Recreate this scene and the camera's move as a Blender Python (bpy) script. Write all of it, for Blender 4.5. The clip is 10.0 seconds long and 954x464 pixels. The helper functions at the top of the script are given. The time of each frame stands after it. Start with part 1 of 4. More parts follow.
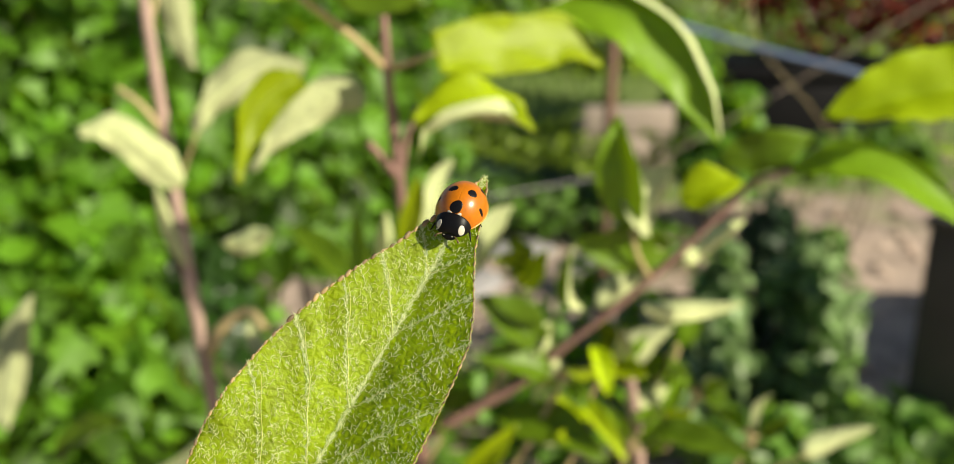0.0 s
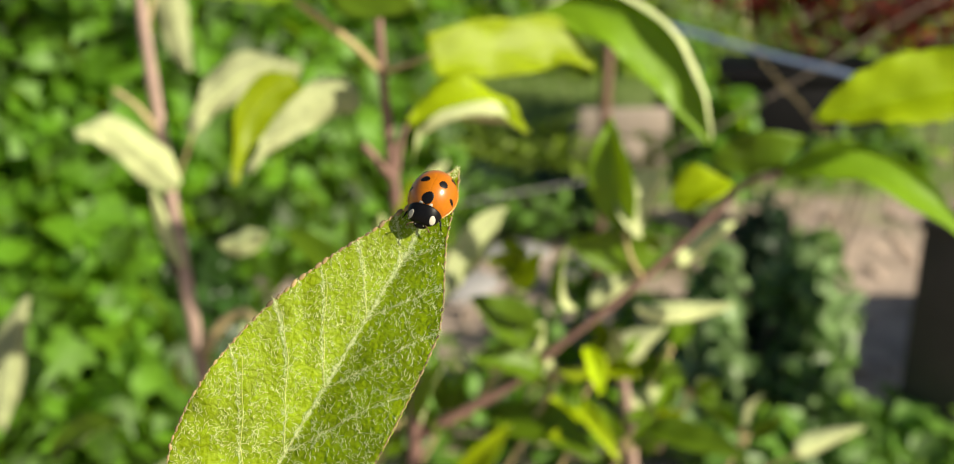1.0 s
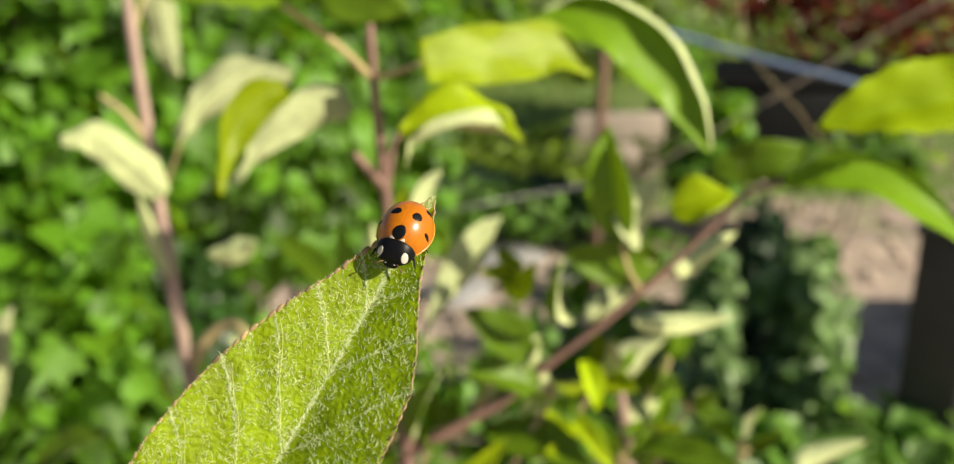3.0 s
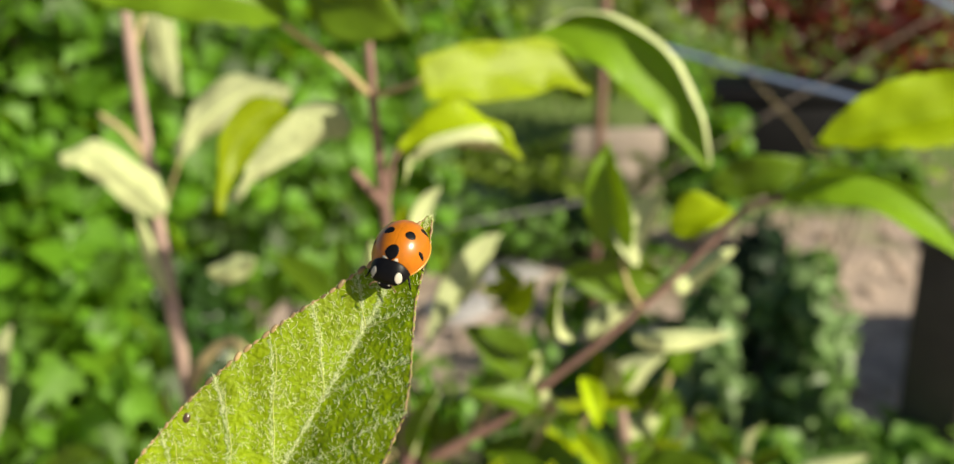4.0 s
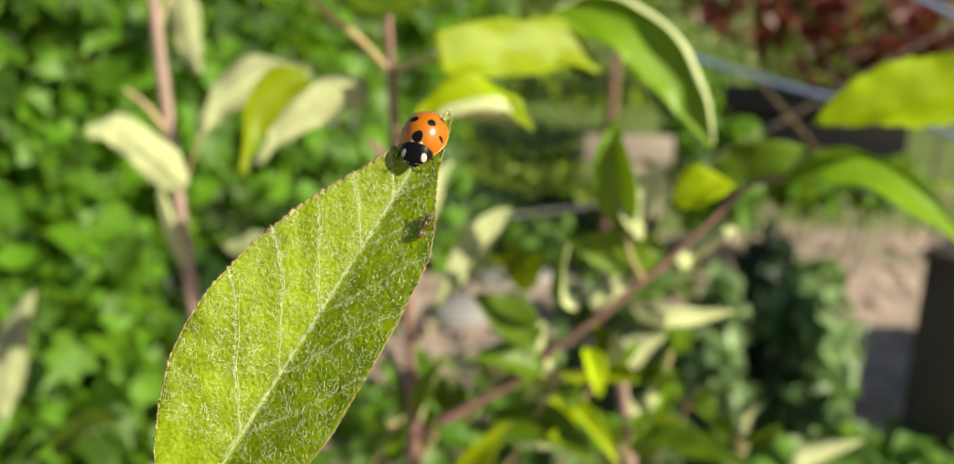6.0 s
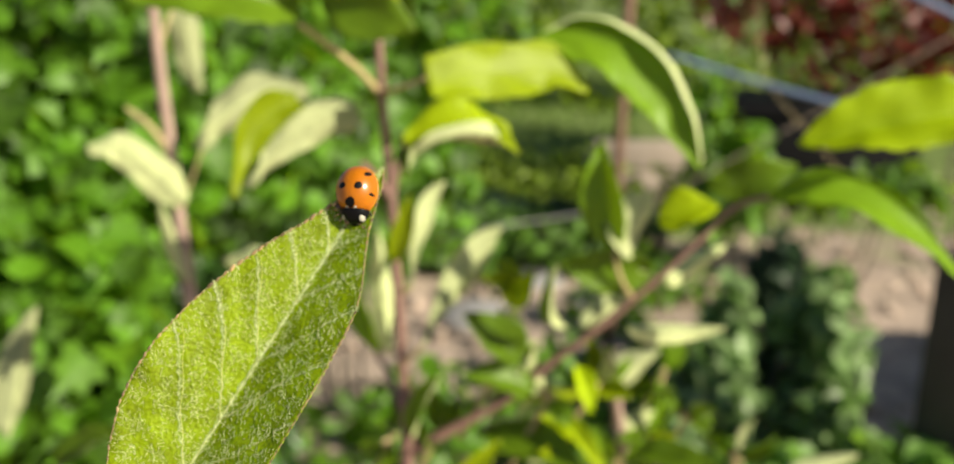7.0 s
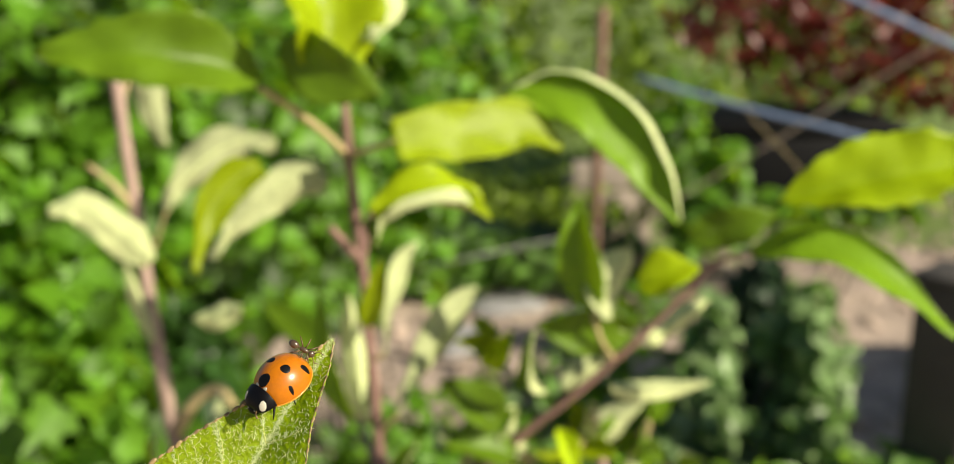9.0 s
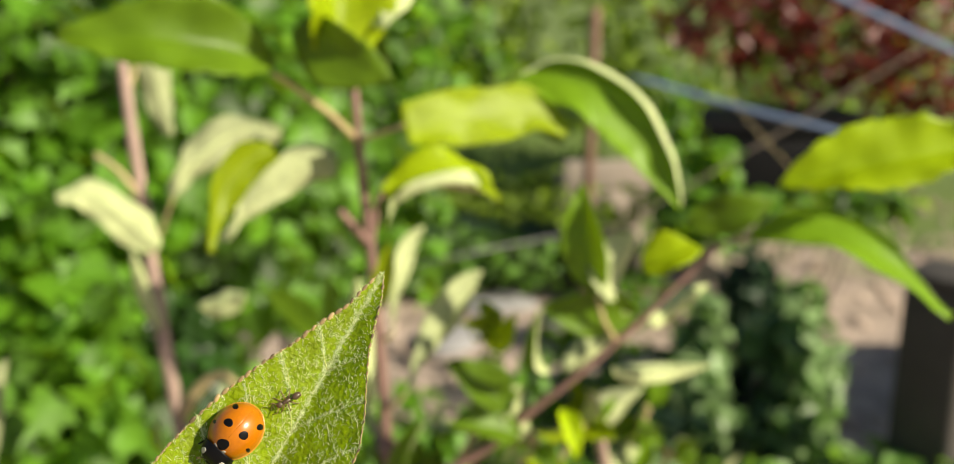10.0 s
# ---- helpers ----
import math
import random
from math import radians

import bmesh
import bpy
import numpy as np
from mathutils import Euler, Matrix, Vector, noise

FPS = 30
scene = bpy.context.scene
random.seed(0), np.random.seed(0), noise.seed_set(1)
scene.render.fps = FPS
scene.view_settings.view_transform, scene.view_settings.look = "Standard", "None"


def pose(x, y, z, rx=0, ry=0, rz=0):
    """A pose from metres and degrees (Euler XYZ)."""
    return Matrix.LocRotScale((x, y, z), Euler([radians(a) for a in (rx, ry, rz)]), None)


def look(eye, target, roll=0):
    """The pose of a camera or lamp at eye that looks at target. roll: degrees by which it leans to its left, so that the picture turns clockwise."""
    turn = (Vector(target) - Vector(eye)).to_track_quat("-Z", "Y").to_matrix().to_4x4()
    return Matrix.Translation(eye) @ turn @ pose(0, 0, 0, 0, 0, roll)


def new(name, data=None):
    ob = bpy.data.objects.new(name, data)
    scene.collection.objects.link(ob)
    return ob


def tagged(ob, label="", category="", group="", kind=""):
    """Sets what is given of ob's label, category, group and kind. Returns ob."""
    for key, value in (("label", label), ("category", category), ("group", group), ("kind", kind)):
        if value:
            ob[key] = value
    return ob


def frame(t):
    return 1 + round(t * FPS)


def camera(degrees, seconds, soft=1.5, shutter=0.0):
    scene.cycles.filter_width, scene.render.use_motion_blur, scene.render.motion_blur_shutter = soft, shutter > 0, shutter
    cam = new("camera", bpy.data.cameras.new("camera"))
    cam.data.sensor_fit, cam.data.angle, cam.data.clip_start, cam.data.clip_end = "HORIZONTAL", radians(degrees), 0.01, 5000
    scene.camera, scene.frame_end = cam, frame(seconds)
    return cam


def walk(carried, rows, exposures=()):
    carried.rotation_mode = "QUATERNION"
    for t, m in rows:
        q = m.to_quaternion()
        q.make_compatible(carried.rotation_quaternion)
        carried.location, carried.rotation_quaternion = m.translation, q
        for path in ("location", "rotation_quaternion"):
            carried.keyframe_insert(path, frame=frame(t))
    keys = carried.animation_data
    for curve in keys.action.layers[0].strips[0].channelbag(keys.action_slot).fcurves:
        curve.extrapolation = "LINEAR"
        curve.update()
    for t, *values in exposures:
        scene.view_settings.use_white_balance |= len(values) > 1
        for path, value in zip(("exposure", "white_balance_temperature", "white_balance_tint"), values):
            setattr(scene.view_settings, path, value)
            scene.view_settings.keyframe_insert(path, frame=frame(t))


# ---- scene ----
EYE, TILT = 1.0, -18.0
BASE = pose(0, 0, EYE, 90 + TILT, 0, 0)
REACH = 1607.0


def placed(x, y, z, rx, ry, rz):
    """A pose given in millimetres and degrees, seen from the first camera's place (x right, y up, z back)."""
    return BASE @ pose(x / 1000, y / 1000, z / 1000, rx, ry, rz)


cam = camera(52.5, 10.0, soft=0.9)
cam.data.dof.use_dof = True
cam.data.dof.focus_distance = 0.089
cam.data.dof.aperture_fstop = 25.0
CAMERA_ROWS = [
    (0, -0.00, -0.00, -0.00, -0.00, 0.00, -0.00),
    (0.5, -0.07, 0.05, 3.68, 0.17, -0.18, -0.15),
    (1, 0.56, -0.38, 3.22, 0.13, -0.26, 0.02),
    (1.5, 0.98, -0.06, 0.70, 0.20, -0.37, 0.11),
    (2, 0.12, 0.04, -0.84, 0.25, -0.44, 0.12),
    (3.5, 1.59, 2.78, -7.05, 0.57, -0.59, -0.01),
    (4, 1.21, 2.36, -6.01, 1.33, -0.56, -0.18),
    (4.5, 3.00, 1.91, -3.98, 1.38, -0.43, -0.10),
    (5, 0.87, -3.75, -1.69, 1.28, -0.34, 0.19),
    (5.5, -2.44, -9.89, 2.85, 1.49, -0.49, 0.96),
    (7, 8.71, -4.66, 11.29, 1.92, 0.70, 1.16),
    (7.5, 3.17, 2.84, 5.74, 2.07, 0.90, 0.84),
    (8, 1.17, 9.31, -8.45, 2.61, 0.75, 0.41),
    (8.5, 8.25, 14.81, -8.85, 3.14, 0.73, -0.30),
    (9, 10.86, 10.95, 0.39, 3.07, -0.39, -0.46),
    (9.5, 9.06, 7.95, 8.47, 3.03, -0.82, -0.37),
    (10, 5.06, 4.39, 7.78, 3.14, -0.98, -0.32),
]
walk(cam, [(t, placed(*p)) for t, *p in CAMERA_ROWS])

# ---- light ----
SUN_FROM = Vector((0.76, -0.43, 0.488)).normalized()
world = bpy.data.worlds.new("sky")
scene.world = world
world.use_nodes = True
wn, wl = world.node_tree.nodes, world.node_tree.links
sky = wn.new("ShaderNodeTexSky")
sky.sky_type, sky.sun_disc = "NISHITA", False
sky.sun_elevation = math.asin(SUN_FROM.z)
sky.sun_rotation = math.atan2(SUN_FROM.x, SUN_FROM.y)
wn["Background"].inputs["Strength"].default_value = 0.05
wl.new(sky.outputs["Color"], wn["Background"].inputs["Color"])
sun = new("sun", bpy.data.lights.new("sun", "SUN"))
sun.data.energy, sun.data.angle, sun.data.color = 5.0, radians(0.5), (1.0, 0.91, 0.7)
sun.matrix_world = look(SUN_FROM * 10, (0, 0, 0))
scene.view_settings.exposure = 0.6


# ---- materials ----
def material(name, colour, rough=0.5, spread=0.25, grain=200.0, stain=20.0, bump=0.2, metal=0.0, sheer=None, sheer_part=0.0, coat=0.0, per="none", specular=0.5):
    """A surface with fine grain and broader stains; sheer: the colour of light that passes through it."""
    m = bpy.data.materials.new(name)
    m.use_nodes = True
    nt = m.node_tree
    n, l = nt.nodes, nt.links
    p = n["Principled BSDF"]
    p.inputs["Roughness"].default_value, p.inputs["Metallic"].default_value = rough, metal
    p.inputs["Coat Weight"].default_value, p.inputs["Coat Roughness"].default_value = coat, 0.2
    p.inputs["Specular IOR Level"].default_value = specular
    tc = n.new("ShaderNodeTexCoord")
    fine, broad = n.new("ShaderNodeTexNoise"), n.new("ShaderNodeTexNoise")
    fine.inputs["Scale"].default_value, broad.inputs["Scale"].default_value = grain, stain
    fine.inputs["Detail"].default_value = 5
    for t in (fine, broad):
        l.new(tc.outputs["Object"], t.inputs["Vector"])
    mixed = n.new("ShaderNodeMath")
    mixed.operation = "MULTIPLY_ADD"
    mixed.inputs[1].default_value = 0.5
    l.new(fine.outputs["Fac"], mixed.inputs[0])
    half = n.new("ShaderNodeMath")
    half.operation = "MULTIPLY"
    half.inputs[1].default_value = 0.5
    l.new(broad.outputs["Fac"], half.inputs[0])
    l.new(half.outputs[0], mixed.inputs[2])
    value = mixed.outputs[0]
    if per != "none":
        if per == "island":
            source = n.new("ShaderNodeNewGeometry").outputs["Random Per Island"]
        else:
            source = n.new("ShaderNodeObjectInfo").outputs["Random"]
        vary = n.new("ShaderNodeMath")
        vary.operation = "MULTIPLY_ADD"
        vary.inputs[1].default_value = 0.5
        l.new(source, vary.inputs[0])
        shift = n.new("ShaderNodeMath")
        shift.operation = "SUBTRACT"
        shift.inputs[1].default_value = 0.25
        l.new(value, shift.inputs[0])
        l.new(shift.outputs[0], vary.inputs[2])
        value = vary.outputs[0]

    def ramp(c):
        r = n.new("ShaderNodeValToRGB")
        r.color_ramp.elements[0].position, r.color_ramp.elements[1].position = 0.25, 0.75
        r.color_ramp.elements[0].color = (*[max(0.0, v * (1 - spread)) for v in c], 1)
        r.color_ramp.elements[1].color = (*[min(1.0, v * (1 + spread)) for v in c], 1)
        l.new(value, r.inputs["Fac"])
        return r.outputs["Color"]

    l.new(ramp(colour), p.inputs["Base Color"])
    if bump:
        b = n.new("ShaderNodeBump")
        b.inputs["Strength"].default_value, b.inputs["Distance"].default_value = bump, 0.4 / grain
        l.new(fine.outputs["Fac"], b.inputs["Height"])
        l.new(b.outputs["Normal"], p.inputs["Normal"])
    if sheer:
        tr = n.new("ShaderNodeBsdfTranslucent")
        l.new(ramp(sheer), tr.inputs["Color"])
        mix = n.new("ShaderNodeMixShader")
        mix.inputs["Fac"].default_value = sheer_part
        l.new(p.outputs[0], mix.inputs[1])
        l.new(tr.outputs[0], mix.inputs[2])
        l.new(mix.outputs[0], n["Material Output"].inputs["Surface"])
    return m


M = {
    "leaf_top": material("leaf_top", (0.13, 0.23, 0.010), 0.42, 0.3, 900, 60, 0.15, sheer=(0.46, 0.62, 0.008), sheer_part=0.42, per="object", specular=0.35),
    "leaf_yellow": material("leaf_yellow", (0.31, 0.41, 0.004), 0.45, 0.3, 900, 60, 0.15, sheer=(0.66, 0.74, 0.005), sheer_part=0.5, per="object", specular=0.3),
    "leaf_broad": material("leaf_broad", (0.21, 0.32, 0.005), 0.42, 0.3, 900, 60, 0.15, sheer=(0.68, 0.7, 0.004), sheer_part=0.45, per="object", specular=0.3),
    "leaf_under": material("leaf_under", (0.53, 0.58, 0.29), 0.75, 0.38, 1500, 130, 0.6, sheer=(0.6, 0.7, 0.12), sheer_part=0.25, per="object"),
    # lighter copy of the bark, with the sunlit look put into its colour
    "bark_pale": material("bark_pale", (0.34, 0.235, 0.19), 0.6, 0.35, 700, 60, 0.4),
    # darker copy, which also holds the part shade on the tree's trunk
    "bark": material("bark", (0.22, 0.125, 0.1), 0.6, 0.35, 700, 60, 0.4),
    "shoot": material("shoot", (0.44, 0.35, 0.17), 0.55, 0.3, 700, 60, 0.2),
    "soil": material("soil", (0.41, 0.32, 0.265), 0.95, 0.75, 45, 7, 1.0),
    "hedge": material("hedge", (0.076, 0.178, 0.009), 0.5, 0.65, 60, 6, 0.1, sheer=(0.34, 0.55, 0.01), sheer_part=0.33, per="island"),
    "ivy": material("ivy", (0.2, 0.3, 0.12), 0.4, 0.5, 60, 6, 0.1, sheer=(0.22, 0.42, 0.07), sheer_part=0.3, per="island"),
    # dark leaf colour that holds the shade of gaps and undersides
    "yew": material("yew", (0.055, 0.1, 0.05), 0.4, 0.5, 60, 6, 0.1, sheer=(0.08, 0.17, 0.05), sheer_part=0.3, per="island"),
    # shade between the bushes put into a dark leaf colour
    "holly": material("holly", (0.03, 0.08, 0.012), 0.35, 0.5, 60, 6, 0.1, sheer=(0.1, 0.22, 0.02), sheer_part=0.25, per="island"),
    "olive": material("olive", (0.17, 0.25, 0.016), 0.5, 0.55, 60, 6, 0.1, sheer=(0.3, 0.44, 0.02), sheer_part=0.4, per="island"),
    "herb": material("herb", (0.1, 0.2, 0.03), 0.45, 0.6, 60, 6, 0.1, sheer=(0.25, 0.45, 0.04), sheer_part=0.35, per="island"),
    "red_leaf": material("red_leaf", (0.13, 0.025, 0.02), 0.4, 0.6, 60, 6, 0.1, sheer=(0.4, 0.06, 0.02), sheer_part=0.35, per="island"),
    "grass": material("grass", (0.12, 0.2, 0.035), 0.5, 0.5, 60, 6, 0.0, sheer=(0.2, 0.35, 0.03), sheer_part=0.3, per="island"),
    "board": material("board", (0.34, 0.28, 0.235), 0.8, 0.3, 90, 5, 0.4),
    "dark_wood": material("dark_wood", (0.14, 0.115, 0.095), 0.8, 0.4, 90, 8, 0.4),
    # wood darkened to the tone of the shaded strip at the right
    "tarred_wood": material("tarred_wood", (0.055, 0.049, 0.043), 0.8, 0.5, 300, 12, 0.5),
    "stake_wood": material("stake_wood", (0.2, 0.115, 0.08), 0.8, 0.35, 90, 8, 0.4),
    # almost no colour or gloss: the bin's deep shade is put in here
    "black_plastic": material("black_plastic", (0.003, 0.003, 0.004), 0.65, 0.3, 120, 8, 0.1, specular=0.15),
    "blue_plastic": material("blue_plastic", (0.16, 0.22, 0.36), 0.35, 0.2, 120, 8, 0.1),
    "cane": material("cane", (0.2, 0.16, 0.12), 0.6, 0.3, 120, 8, 0.2),
    "stone": material("stone", (0.3, 0.29, 0.3), 0.85, 0.3, 60, 8, 0.5),
    "blade": material("blade", (0.262, 0.342, 0.0002), 0.5, 0.6, 2600, 230, 0.7, sheer=(0.05, 0.46, 0.001), sheer_part=0.33, specular=0.25),
    "blade_under": material("blade_under", (0.45, 0.5, 0.25), 0.75, 0.2, 1500, 80, 0.3, sheer=(0.55, 0.7, 0.05), sheer_part=0.5),
    "vein": material("vein", (0.48, 0.56, 0.13), 0.5, 0.2, 3000, 300, 0.1, sheer=(0.6, 0.7, 0.1), sheer_part=0.3),
    "margin": material("margin", (0.27, 0.19, 0.085), 0.5, 0.6, 1500, 500, 0.2, per="object"),
    "down": material("down", (0.8, 0.93, 0.48), 0.35, 0.25, 3000, 300, 0.0, sheer=(0.5, 0.85, 0.15), sheer_part=0.3, per="island", specular=0.3),
    "elytra": material("elytra", (0.45, 0.135, 0.0002), 0.36, 0.2, 2500, 350, 0.03, coat=0.6, specular=0.25),
    "elytra_rim": material("elytra_rim", (0.6, 0.26, 0.02), 0.35, 0.12, 2500, 500, 0.03, coat=0.5),
    "beetle_black": material("beetle_black", (0.004, 0.004, 0.005), 0.42, 0.3, 4000, 500, 0.1, specular=0.16),
    "beetle_white": material("beetle_white", (0.56, 0.53, 0.44), 0.4, 0.1, 4000, 500, 0.1),
    "ant_shell": material("ant_shell", (0.075, 0.045, 0.025), 0.28, 0.5, 5000, 900, 0.1, coat=0.6),
    "ant_leg": material("ant_leg", (0.13, 0.075, 0.035), 0.4, 0.3, 5000, 900, 0.1),
}


def with_cells(m, scale, colour, amount):
    """Adds a raised net of fine pale veinlets to a leaf's surface."""
    n, l = m.node_tree.nodes, m.node_tree.links
    p = n["Principled BSDF"]
    base, bump = p.inputs["Base Color"].links[0].from_socket, p.inputs["Normal"].links[0].from_node
    tc, warp, add = n.new("ShaderNodeTexCoord"), n.new("ShaderNodeTexNoise"), n.new("ShaderNodeVectorMath")
    warp.inputs["Scale"].default_value = scale * 0.7
    add.operation = "MULTIPLY_ADD"
    add.inputs[1].default_value = (0.5 / scale,) * 3
    l.new(tc.outputs["Object"], warp.inputs["Vector"])
    l.new(warp.outputs["Color"], add.inputs[0])
    l.new(tc.outputs["Object"], add.inputs[2])
    net = n.new("ShaderNodeTexVoronoi")
    net.feature = "DISTANCE_TO_EDGE"
    net.inputs["Scale"].default_value = scale
    l.new(add.outputs[0], net.inputs["Vector"])
    line = n.new("ShaderNodeMapRange")
    line.inputs["From Min"].default_value, line.inputs["From Max"].default_value = 0.015, 0.085
    line.inputs["To Min"].default_value, line.inputs["To Max"].default_value = amount, 0.0
    l.new(net.outputs["Distance"], line.inputs["Value"])
    mix = n.new("ShaderNodeMix")
    mix.data_type = "RGBA"
    l.new(line.outputs[0], mix.inputs["Factor"])
    l.new(base, mix.inputs["A"])
    mix.inputs["B"].default_value = (*colour, 1)
    l.new(mix.outputs["Result"], p.inputs["Base Color"])
    relief = n.new("ShaderNodeBump")
    relief.inputs["Strength"].default_value, relief.inputs["Distance"].default_value = 0.5, 0.0001
    l.new(line.outputs[0], relief.inputs["Height"])
    l.new(bump.outputs["Normal"], relief.inputs["Normal"])
    pillow, swell = n.new("ShaderNodeMapRange"), n.new("ShaderNodeBump")
    pillow.interpolation_type = "SMOOTHSTEP"
    pillow.inputs["From Min"].default_value, pillow.inputs["From Max"].default_value = 0.0, 0.4
    l.new(net.outputs["Distance"], pillow.inputs["Value"])
    swell.inputs["Strength"].default_value, swell.inputs["Distance"].default_value = 0.32, 0.28 / scale
    l.new(pillow.outputs[0], swell.inputs["Height"])
    l.new(relief.outputs["Normal"], swell.inputs["Normal"])
    l.new(swell.outputs["Normal"], p.inputs["Normal"])


with_cells(M["blade"], 1150, (0.36, 0.46, 0.04), 0.28)


# ---- makers ----
def part(name, bm, mats, parent=None, label="", smooth=True):
    """Links a bmesh as one mesh object, under a thing or a part."""
    me = bpy.data.meshes.new(name)
    bm.normal_update()
    bm.to_mesh(me)
    bm.free()
    return part_mesh(name, me, mats, parent, label, smooth)


def part_mesh(name, me, mats, parent=None, label="", smooth=True):
    if smooth:
        me.polygons.foreach_set("use_smooth", [True] * len(me.polygons))
    for m in mats if isinstance(mats, (list, tuple)) else [mats]:
        me.materials.append(M[m])
    ob = new(name, me)
    if parent:
        ob.parent = parent
        ob.matrix_parent_inverse = parent.matrix_basis.inverted()
    return tagged(ob, label)


def thing(name, at, label, category, group="", kind=""):
    e = new(name)
    e.empty_display_size = 0.02
    e.matrix_basis = Matrix.Translation(at) if isinstance(at, Vector) else at
    return tagged(e, label, category, group, kind)


def spot(u, v, d):
    """The place at depth d that lies u across and v down from the first view's upper left corner, in 1/REACH of d."""
    return BASE @ Vector(((u - 784) / REACH * d, (381 - v) / REACH * d, -d))


def turned(x, y, z):
    """A direction given as right, up and back of the first view."""
    return (BASE.to_3x3() @ Vector((x, y, z))).normalized()


def smooth_line(points, steps=6):
    """A Catmull-Rom line through the points."""
    p = [Vector(q) for q in points]
    p = [p[0] * 2 - p[1]] + p + [p[-1] * 2 - p[-2]]
    line = []
    for i in range(1, len(p) - 2):
        for k in range(steps):
            t = k / steps
            a, b, c, d = p[i - 1 : i + 3]
            line.append(0.5 * ((2 * b) + (c - a) * t + (2 * a - 5 * b + 4 * c - d) * t * t + (3 * b - a - 3 * c + d) * t**3))
    line.append(p[-2])
    return line


def tube(bm, points, radii, sides=8, knots=0.0):
    """A tapered tube along points, closed at both ends."""
    n = len(points)
    r = np.interp(np.linspace(0, 1, n), np.linspace(0, 1, len(radii)), radii)
    side = None
    rings = []
    for i, p in enumerate(points):
        d = (points[min(i + 1, n - 1)] - points[max(i - 1, 0)]).normalized()
        if side is None:
            side = d.orthogonal().normalized()
        side = (side - d * side.dot(d)).normalized()
        up = d.cross(side)
        k = r[i] * (1 + knots * random.uniform(-1, 1))
        rings.append([bm.verts.new(p + (side * math.cos(a) + up * math.sin(a)) * k) for a in np.linspace(0, 2 * math.pi, sides, endpoint=False)])
    for a, b in zip(rings, rings[1:]):
        for j in range(sides):
            bm.faces.new((a[j], a[(j + 1) % sides], b[(j + 1) % sides], b[j]))
    bm.faces.new(rings[0][::-1])
    bm.faces.new(rings[-1])
    return bm


def ball(bm, m, size, rings=10, sides=16):
    """An ellipsoid of the half sizes, at the pose m."""
    bmesh.ops.create_uvsphere(bm, u_segments=sides, v_segments=rings, radius=1, matrix=m @ Matrix.Diagonal((*size, 1)))
    return bm


def two_sided(bm, grid, thick, under=1):
    """Closes a grid of places into a sheet with an upper and an under side; the under side takes the second material."""
    rows, cols = len(grid), len(grid[0])
    g = np.array([[tuple(p) for p in r] for r in grid])
    du, dv = np.gradient(g, axis=0), np.gradient(g, axis=1)
    nrm = np.cross(dv, du)
    nrm /= np.linalg.norm(nrm, axis=2, keepdims=True) + 1e-12
    top = [[bm.verts.new(g[i, j]) for j in range(cols)] for i in range(rows)]
    low = [[bm.verts.new(g[i, j] - nrm[i, j] * thick) for j in range(cols)] for i in range(rows)]
    for i in range(rows - 1):
        for j in range(cols - 1):
            bm.faces.new((top[i][j], top[i][j + 1], top[i + 1][j + 1], top[i + 1][j]))
            f = bm.faces.new((low[i][j], low[i + 1][j], low[i + 1][j + 1], low[i][j + 1]))
            f.material_index = under
    for i in range(rows - 1):
        for j, flip in ((0, False), (cols - 1, True)):
            q = (top[i][j], top[i + 1][j], low[i + 1][j], low[i][j])
            bm.faces.new(q[::-1] if flip else q)
    for i, flip in ((0, True), (rows - 1, False)):
        for j in range(cols - 1):
            q = (top[i][j], top[i][j + 1], low[i][j + 1], low[i][j])
            bm.faces.new(q[::-1] if flip else q)
    return bm


